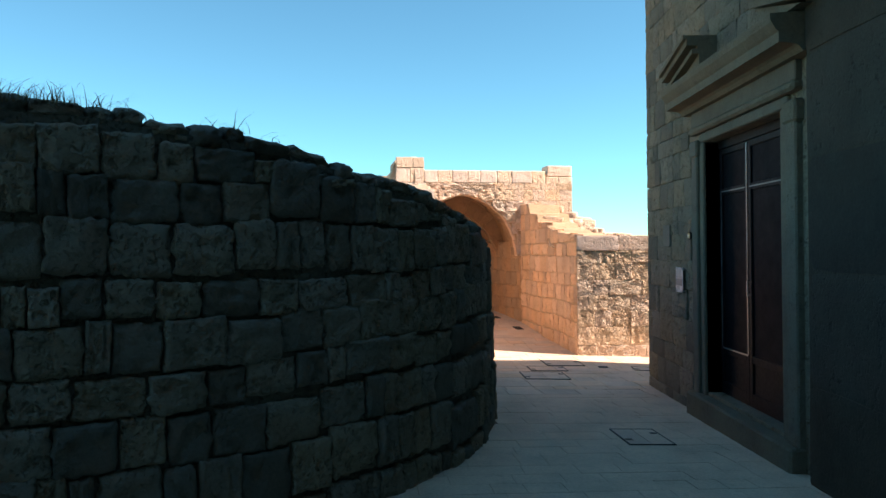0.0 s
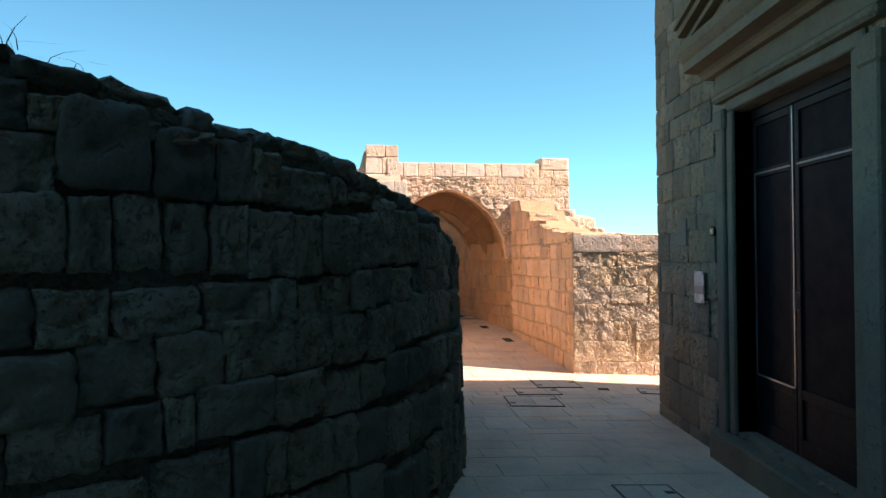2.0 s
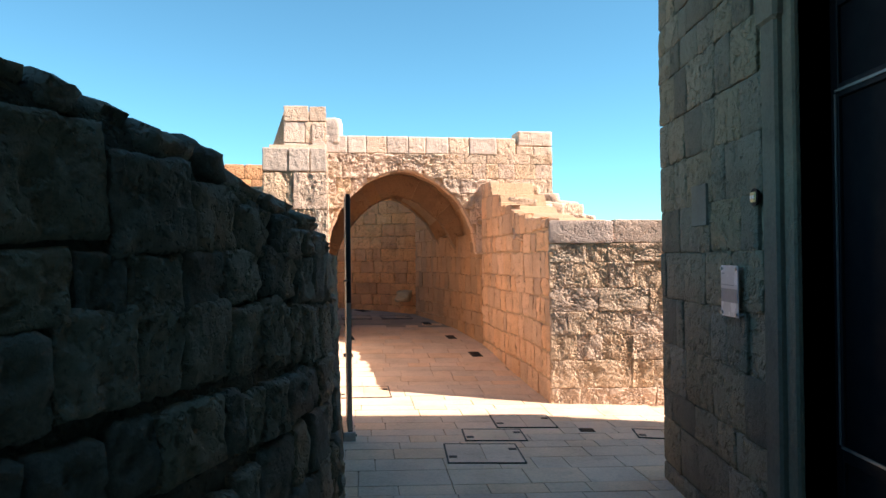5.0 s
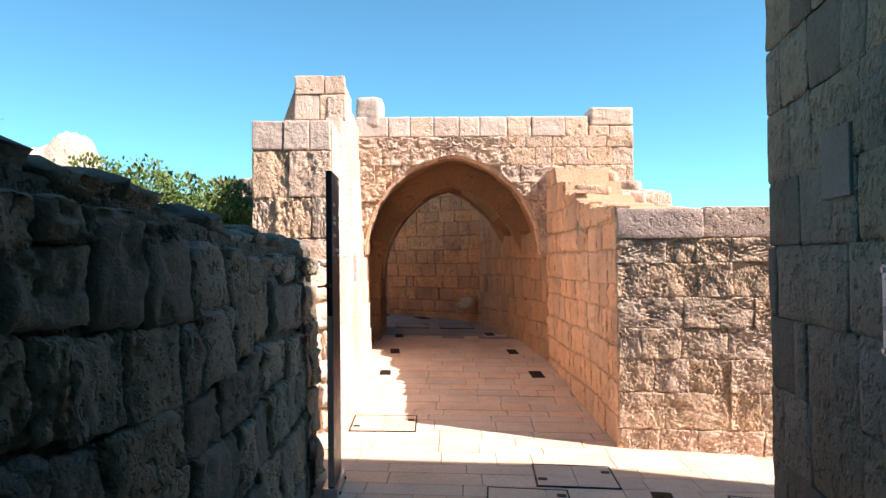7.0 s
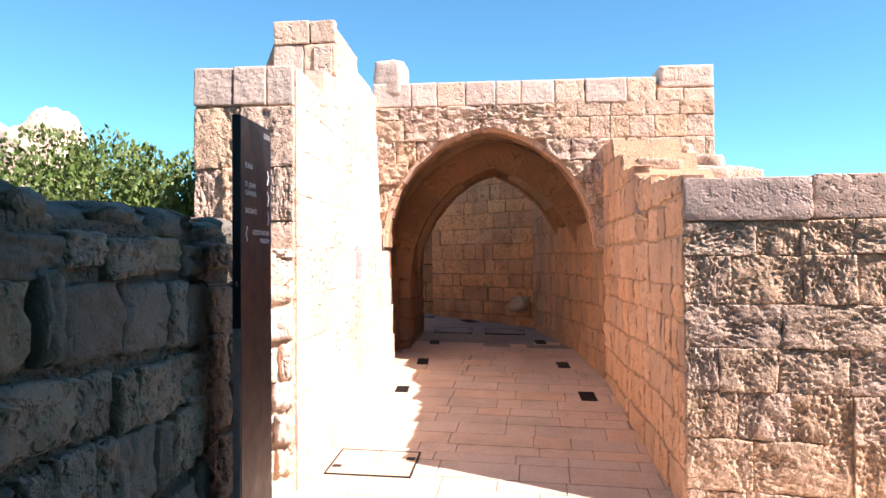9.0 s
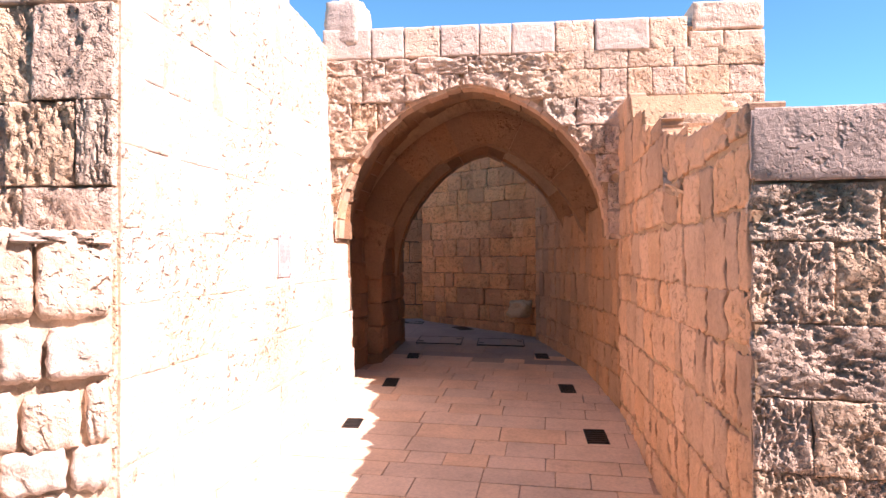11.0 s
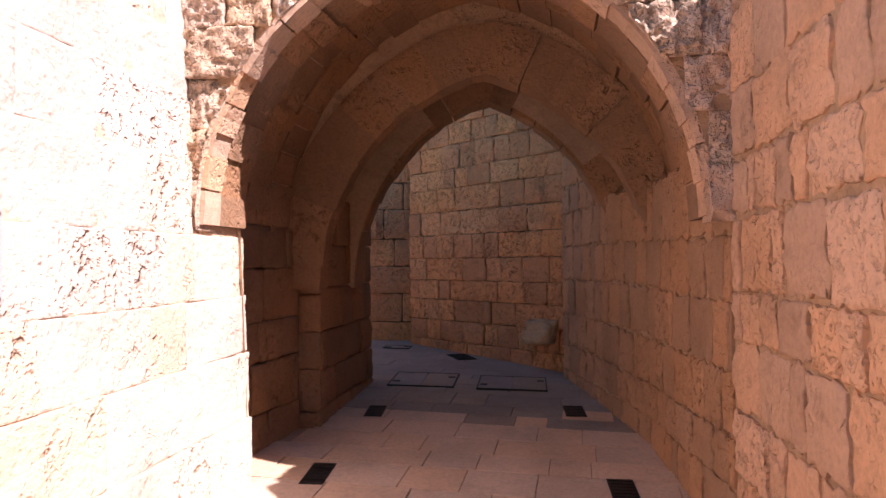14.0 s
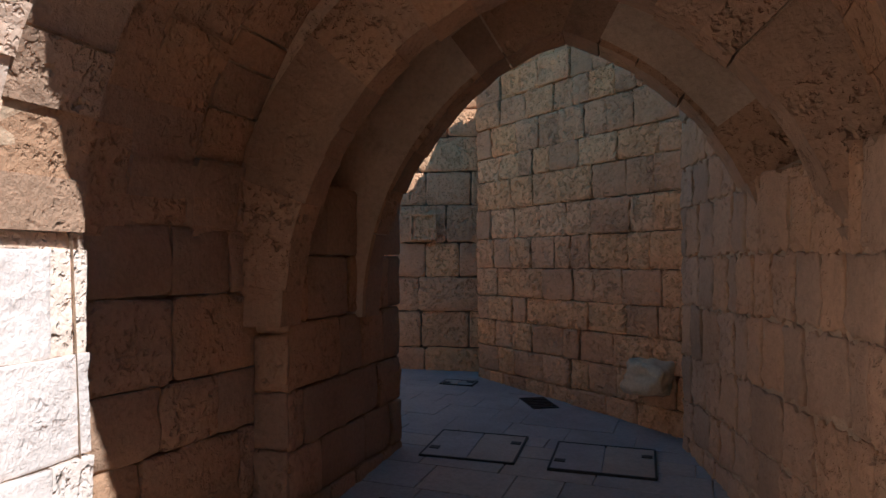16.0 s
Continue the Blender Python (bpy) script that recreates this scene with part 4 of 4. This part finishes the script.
# ---- plants ----
def bush(centre, rx, ry, rz, leaves, seed, material, label, flowers=0, size=0.05):
    r = random.Random(seed)
    thing = tagged(new("bush"), label, "bush", group="bushes on the terrace")
    thing.location = centre
    bm = bmesh.new()
    for k in range(9):
        a, t = r.uniform(0, 6.28), r.uniform(0.2, 0.7)
        tip = Vector((math.cos(a) * rx * t, math.sin(a) * ry * t, rz * r.uniform(0.5, 0.95)))
        m = tip.to_track_quat("Z", "Y").to_matrix().to_4x4()
        bmesh.ops.create_cone(bm, segments=5, radius1=0.022, radius2=0.006, depth=tip.length, matrix=m @ Matrix.Translation((0, 0, tip.length / 2)))
    part("stems", bm, TWIG, thing)
    verts, faces, fv, ff = [], [], [], []
    lumps = [(Vector((r.uniform(-0.75, 0.75) * rx, r.uniform(-0.75, 0.75) * ry, r.uniform(0.25, 0.8) * rz)), r.uniform(0.22, 0.45)) for _ in range(26)]
    for k in range(leaves):
        c, rad = r.choice(lumps)
        d = Vector((r.gauss(0, 1), r.gauss(0, 1), r.gauss(0.25, 1))).normalized()
        p = c + d * rad * min(rx, rz) * 1.1 * r.uniform(0.45, 1.0) ** 0.5
        if p.z < 0:
            continue
        s = size * r.uniform(0.6, 1.5)
        up = (d + Vector((r.uniform(-1, 1), r.uniform(-1, 1), r.uniform(0, 1.4)))).normalized()
        side = up.cross(Vector((r.uniform(-1, 1), r.uniform(-1, 1), r.uniform(-1, 1)))).normalized() * s * 0.32
        n = len(verts)
        verts += [p, p + up * s * 0.5 + side, p + up * s, p + up * s * 0.5 - side]
        faces.append((n, n + 1, n + 2, n + 3))
        if len(fv) < flowers * 8 and r.random() < 0.02 and d.y < 0.4 and p.z < rz * 0.7:
            q = p + d * 0.04
            n = len(fv)
            e = r.uniform(0.012, 0.022)
            fv += [q + Vector((0, 0, e)), q + Vector((e, 0, 0)), q + Vector((0, e, 0)), q + Vector((-e, 0, 0)), q + Vector((0, -e, 0)), q + Vector((0, 0, -e * 0.4)), q, q]
            ff += [(n, n + 1, n + 2), (n, n + 2, n + 3), (n, n + 3, n + 4), (n, n + 4, n + 1), (n + 5, n + 2, n + 1), (n + 5, n + 3, n + 2), (n + 5, n + 4, n + 3), (n + 5, n + 1, n + 4)]
    me = bpy.data.meshes.new("crown")
    me.from_pydata(verts, [], faces)
    me.materials.append(material)
    ob = new("crown", me)
    ob.parent = thing
    if ff:
        me = bpy.data.meshes.new("flowers")
        me.from_pydata(fv, [], ff)
        me.materials.append(FLOWER)
        ob = new("flowers", me)
        ob.parent = thing
        tagged(ob, "small yellow flowers", kind="stuff")
    return thing


bush((-3.35, 14.5, 1.42), 0.95, 0.7, 1.55, 6500, 1, LEAF, "dense green bush on the terrace beside the gate")
bush((-2.35, 14.2, 1.42), 0.85, 0.6, 1.30, 6000, 2, LEAF, "green bush with yellow flowers on the terrace", 60)
bush((-1.55, 13.9, 1.42), 0.6, 0.5, 0.95, 3000, 3, LEAF, "low shaded green bush beside the stone pier")
bush((-4.6, 13.6, 1.42), 0.9, 0.6, 1.10, 2800, 4, LEAF_GREY, "sparse grey-green bush beside a sunlit boulder", 20)
bush((-3.0, 13.2, 1.42), 0.8, 0.4, 0.85, 3200, 6, LEAF, "low bush dotted with yellow flowers", 60)


def tufts(name, spots, label, seed):
    r = random.Random(seed)
    verts, faces = [], []
    for base, n, tall in spots:
        for k in range(n):
            p = Vector(base) + Vector((r.uniform(-0.14, 0.14), r.uniform(-0.14, 0.14), -0.03))
            h, lean, a = tall * r.uniform(0.4, 1.1), r.uniform(0.3, 1.5), r.uniform(0, 6.28)
            d = Vector((math.cos(a), math.sin(a), 0))
            w = Vector((-d.y, d.x, 0)) * r.uniform(0.0025, 0.005)
            m = len(verts)
            for q in range(4):
                f = q / 3
                c = p + d * h * lean * f * f + Vector((0, 0, h * (f - 0.35 * lean * f * f)))
                ww = w * (1 - f * 0.85)
                verts += [c - ww, c + ww]
            faces += [(m + 2 * q, m + 2 * q + 1, m + 2 * q + 3, m + 2 * q + 2) for q in range(3)]
    me = bpy.data.meshes.new(name)
    me.from_pydata(verts, [], faces)
    me.materials.append(DRY)
    return tagged(new(name, me), label, "grass", kind="stuff")


spots = []
rg = random.Random(12)
for s, n, tall in ((3.9, 40, 0.19), (4.1, 60, 0.20), (4.25, 46, 0.18), (4.4, 34, 0.16), (4.55, 26, 0.14), (4.68, 14, 0.12), (4.8, 8, 0.08), (5.25, 7, 0.22), (5.42, 9, 0.24), (5.6, 5, 0.16), (9.6, 4, 0.08)):
    p, w = run_l.at(s)
    spots.append(((p.x - w.y * 0.2, p.y + w.x * 0.2, top_l(s) + 0.05), n, tall))
tufts("weeds", [((-2.7, 12.4, 1.42), 16, 1.25), ((-3.3, 12.8, 1.42), 12, 1.1), ((-2.2, 12.2, 1.42), 6, 0.9)], "thin dry weed stalks on the terrace", 17)
tufts("grass", spots, "dry dark grass tufts on top of the street wall", 7)


# ---- boulders and loose stones ----
def rock(name, size, seed, material, detail=3, flat=0.0):
    bm = bmesh.new()
    bmesh.ops.create_icosphere(bm, subdivisions=detail, radius=1)
    o = Vector((seed * 7.3, seed * 3.1, 0))
    for v in bm.verts:
        d = v.co.copy()
        k = 1 + 0.28 * noise.noise(d * 1.3 + o) + 0.14 * noise.noise(d * 3.3 + o) + 0.07 * noise.noise(d * 8.0 + o)
        d = Vector((max(-0.78, min(0.78, d.x)), max(-0.78, min(0.78, d.y)), max(-0.75, min(0.72, d.z)))) * k
        v.co = Vector((d.x * size[0], d.y * size[1], d.z * size[2]))
    return part(name, bm, material, smooth=detail > 2)


b = rock("boulder", (0.8, 0.6, 1.20), 3, LIME_PALE, 5)
b.location = (-5.2, 15.6, 2.4)
tagged(b, "sunlit pale limestone boulder behind the bushes", "boulder")
b = rock("boulder", (0.6, 0.5, 0.72), 5, LIME_PALE, 5)
b.location = (-6.1, 14.9, 2.0)
tagged(b, "lower pale boulder beside the larger one", "boulder")
run_ruin = Run([(-2.95, 16.15), (-1.35, 15.95)])
ruin = wall_core("wall_ruin", run_ruin, 0.5, 1.4, lambda s: 2.82 + 0.06 * noise.noise((s * 3, 2, 2)), MORTAR, "low ruined stone wall behind the pier", steps=12)
masonry(ruin, run_ruin, eroded_shapes, random.Random(3), 1.4, lambda s: 2.85, (0.25, 0.33), (0.25, 0.5), 0.3)


def block_stone(name, size, seed, material):
    """A squared block with broken edges and a bitten skin."""
    bm = bmesh.new()
    bmesh.ops.create_cube(bm, size=2)
    bmesh.ops.subdivide_edges(bm, edges=bm.edges[:], cuts=7, use_grid_fill=True)
    o = Vector((seed * 5.1, seed * 2.3, seed))
    for v in bm.verts:
        d = v.co.copy()
        r = max(0.0, d.length - 1.25)
        k = 1 - 0.22 * r - 0.10 * abs(noise.noise(d * 1.6 + o)) - 0.10 * abs(noise.noise(d * 4.2 + o))
        v.co = Vector((d.x * k * size[0], d.y * k * size[1], d.z * k * size[2]))
    bmesh.ops.recalc_face_normals(bm, faces=bm.faces)
    return part(name, bm, material, smooth=True)


rr = random.Random(31)
for k, (x, y, z, s) in enumerate([(2.35, 16.75, 2.72, .17), (2.62, 16.55, 2.58, .16), (2.75, 16.2, 2.38, .2), (2.5, 15.9, 2.52, .15), (3.05, 16.5, 2.45, .2), (3.35, 16.7, 2.42, .22), (3.6, 16.5, 2.22, .16), (2.95, 15.7, 2.2, .18), (3.3, 15.9, 2.2, .16), (3.9, 16.6, 2.14, .15), (4.2, 16.4, 2.1, .13), (3.05, 16.95, 2.62, .2), (2.75, 17.0, 2.78, .17), (3.4, 17.05, 2.5, .17)]):
    b = block_stone("loose_stone", (s * rr.uniform(1.0, 1.6), s * rr.uniform(0.7, 1.1), s * rr.uniform(0.45, 0.8)), 10 + k, LIME_ERODED)
    b.location = (x, y, z)
    b.rotation_euler = (0, rr.uniform(-0.12, 0.12), rr.uniform(-0.3, 0.5))
    tagged(b, "loose weathered limestone block on the broken wall", "stone", group="loose stones")
b = block_stone("loose_stone", (0.19, 0.20, 0.25), 44, LIME_PALE)
b.location = (-0.73, 16.80, 3.84)
tagged(b, "broken pale stone standing on the gate beside the tall wall", "stone", group="loose stones")
heap = sheet("rubble_heap", 2.25, 14.5, 4.9, 17.2, 0.05, lambda x, y: min(2.0 + max(0.0, 0.26 * (y - 14.7)) * max(0.15, 1.0 - 0.5 * max(0.0, x - 2.35)), 2.75) + 0.14 * noise.noise((x * 4.1, y * 4.1, 2)) + 0.09 * noise.noise((x * 9, y * 9, 5)) - 0.06, LIME_ERODED)
tagged(heap, "broken wall core of pale rubble beside the arch", "rubble", kind="structure")
ball = rock("round_stone", (0.235, 0.16, 0.17), 2, stone_material("smooth_stone", (0.58, 0.43, 0.28), 0.05, 0.005, 0.1, 20, 0.2), 4)
ball.location = (0.26, 21.13, 0.72)
ball.rotation_euler = (0, 0, -0.54)
tagged(ball, "rounded pale stone built into the bastion wall", "stone")
plaque = tagged(new("plaque"), "square carved stone plaque in the shaded wall", "plaque")
pm = Matrix.Translation((-2.46, 22.505, 2.0)) @ Matrix.Rotation(math.atan2(22.75 - 21.86, -1.80 + 4.2), 4, "Z")
boxed("panel", LIME_FAR, plaque, -0.12, -0.05, -0.15, 0.12, 0.02, 0.15, m=pm)
for a in ((-0.15, -0.15, -0.12, 0.15), (0.12, -0.15, 0.15, 0.15), (-0.12, 0.12, 0.12, 0.15), (-0.12, -0.15, 0.12, -0.12)):
    boxed("rim", LIME_FAR, plaque, a[0], -0.075, a[1], a[2], 0.0, a[3], m=pm, bevel=0.006)

# ---- covers and gratings in the street ----
def tilt(x, y, yaw):
    e = 0.2
    n = Vector((-(floor_at(x + e, y) - floor_at(x - e, y)) / (2 * e), -(floor_at(x, y + e) - floor_at(x, y - e)) / (2 * e), 1)).normalized()
    a = Vector((math.cos(radians(yaw)), math.sin(radians(yaw)), 0))
    a = (a - n * a.dot(n)).normalized()
    b = n.cross(a)
    m = Matrix(((a.x, b.x, n.x), (a.y, b.y, n.y), (a.z, b.z, n.z))).to_4x4()
    m.translation = (x, y, floor_at(x, y))
    return m


def cover(x, y, w, d, yaw, split=0.5):
    thing = tagged(new("access_cover"), "paved access cover in a dark iron frame", "access cover", group="access covers in the street")
    thing.matrix_basis = tilt(x, y, yaw)
    f = 0.014
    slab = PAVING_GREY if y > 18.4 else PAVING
    boxed("infill", slab, thing, -w / 2 + f, -d / 2 + f, -0.02, -w / 2 + w * split - 0.004, d / 2 - f, 0.008)
    boxed("infill", slab, thing, -w / 2 + w * split + 0.004, -d / 2 + f, -0.02, w / 2 - f, d / 2 - f, 0.008)
    for a in ((-w / 2, -d / 2, w / 2, -d / 2 + f), (-w / 2, d / 2 - f, w / 2, d / 2), (-w / 2, -d / 2 + f, -w / 2 + f, d / 2 - f), (w / 2 - f, -d / 2 + f, w / 2, d / 2 - f)):
        boxed("frame_bar", IRON, thing, a[0], a[1], -0.02, a[2], a[3], 0.011)
    for k in (-1, 1):
        boxed("lifting_lug", IRON, thing, k * (w / 2 - 0.06) - 0.035, -0.028 + k * d * 0.2, 0.004, k * (w / 2 - 0.06) + 0.035, 0.028 + k * d * 0.2, 0.0125)
    return thing


for c in ((2.02, 7.20, 0.47, 0.66, 4, 0.5), (1.58, 11.04, 0.70, 0.62, 4, 0.5), (1.72, 11.70, 0.62, 0.45, 4, 0.72), (2.08, 12.32, 0.66, 0.58, 5, 0.5), (3.50, 11.86, 0.60, 0.36, -4, 0.5), (0.17, 13.68, 0.68, 0.60, 9, 0.5), (-0.75, 20.11, 0.65, 0.60, 11, 0.5), (0.12, 20.24, 0.67, 0.60, 11, 0.5), (-1.80, 22.02, 0.34, 0.24, 10, 0.5)):
    cover(*c)


def grating(x, y, w, d, yaw):
    thing = tagged(new("floor_grating"), "small dark metal drain grating set in the paving", "drain grating", group="drain gratings")
    thing.matrix_basis = tilt(x, y, yaw)
    boxed("tray", IRON, thing, -w / 2, -d / 2, -0.02, w / 2, d / 2, 0.004)
    n = 7
    for i in range(n):
        y0 = -d / 2 + d * (i + 0.25) / n
        boxed("bar", IRON, thing, -w / 2 + 0.008, y0, 0.004, w / 2 - 0.008, y0 + d / n * 0.5, 0.009)


for c in ((1.73, 16.30, 0.18, 0.36, 11), (1.33, 17.78, 0.16, 0.35, 12), (-0.36, 16.04, 0.15, 0.26, 12), (-0.53, 17.46, 0.15, 0.36, 13), (0.83, 19.42, 0.17, 0.32, 14), (-0.76, 18.90, 0.15, 0.32, 14), (-0.80, 21.59, 0.24, 0.42, 38), (2.72, 11.98, 0.16, 0.13, 0)):
    grating(*c)

# ---- paving slabs, each a piece ----
def slab_mesh(material):
    bm = bmesh.new()
    box(bm, -0.5, -0.5, -0.5, 0.5, 0.5, 0.5)
    for v in bm.verts:
        if v.co.z > 0:
            v.co.x *= 0.99
            v.co.y *= 0.985
    me = bpy.data.meshes.new("paving_slab")
    bm.to_mesh(me)
    bm.free()
    me.materials.append(material)
    return me


SLAB, SLAB_GREY = slab_mesh(PAVING), slab_mesh(PAVING_GREY)
rs = random.Random(77)
rest, rest_grey = bmesh.new(), bmesh.new()
YAW = radians(7)
cu, su = math.cos(YAW), math.sin(YAW)
v, row = 3.2, 0
while v < 23.5:
    d = rs.uniform(0.22, 0.40)
    u = -1.2 - rs.uniform(0, 0.5)
    while u < 6.6:
        l = rs.uniform(0.24, 0.78)
        cx, cy = (u + l / 2) * cu - (v + d / 2) * su, (u + l / 2) * su + (v + d / 2) * cu
        u += l
        lo = lerp_table([(3, -2.6), (4.5, -0.9), (6, 0.1), (8, 0.6), (9, 0.6), (11.3, 0.1), (12.9, -0.2), (17.2, -0.85), (19.8, -1.25), (19.9, -2.8), (23, -2.8)], cy) - 0.3
        hi = lerp_table([(0, 3.1), (10.4, 3.1), (10.5, 6.5), (13.2, 6.5), (13.3, 2.6), (16.9, 2.0), (18.8, 1.5), (20.6, 0.8), (21.4, 0.6), (23.0, -1.6)], cy) + 0.25
        if not lo < cx < hi:
            continue
        m = tilt(cx, cy, 7) @ Matrix.Translation((0, 0, -0.02 + rs.uniform(-0.0015, 0.0015))) @ Matrix.Diagonal((l - 0.004, d - 0.004, 0.04, 1))
        # Slabs switch to the shade-darkened grey from about the rear arch on.
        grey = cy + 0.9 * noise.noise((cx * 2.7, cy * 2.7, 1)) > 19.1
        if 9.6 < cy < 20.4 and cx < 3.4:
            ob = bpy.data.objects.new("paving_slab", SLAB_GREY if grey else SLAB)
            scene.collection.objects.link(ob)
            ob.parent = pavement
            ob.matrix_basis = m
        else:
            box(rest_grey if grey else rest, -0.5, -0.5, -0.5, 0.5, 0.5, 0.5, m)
    v += d
    row += 1
tagged(part("paving_slabs", rest, PAVING, pavement), "worn limestone paving slabs", kind="stuff")
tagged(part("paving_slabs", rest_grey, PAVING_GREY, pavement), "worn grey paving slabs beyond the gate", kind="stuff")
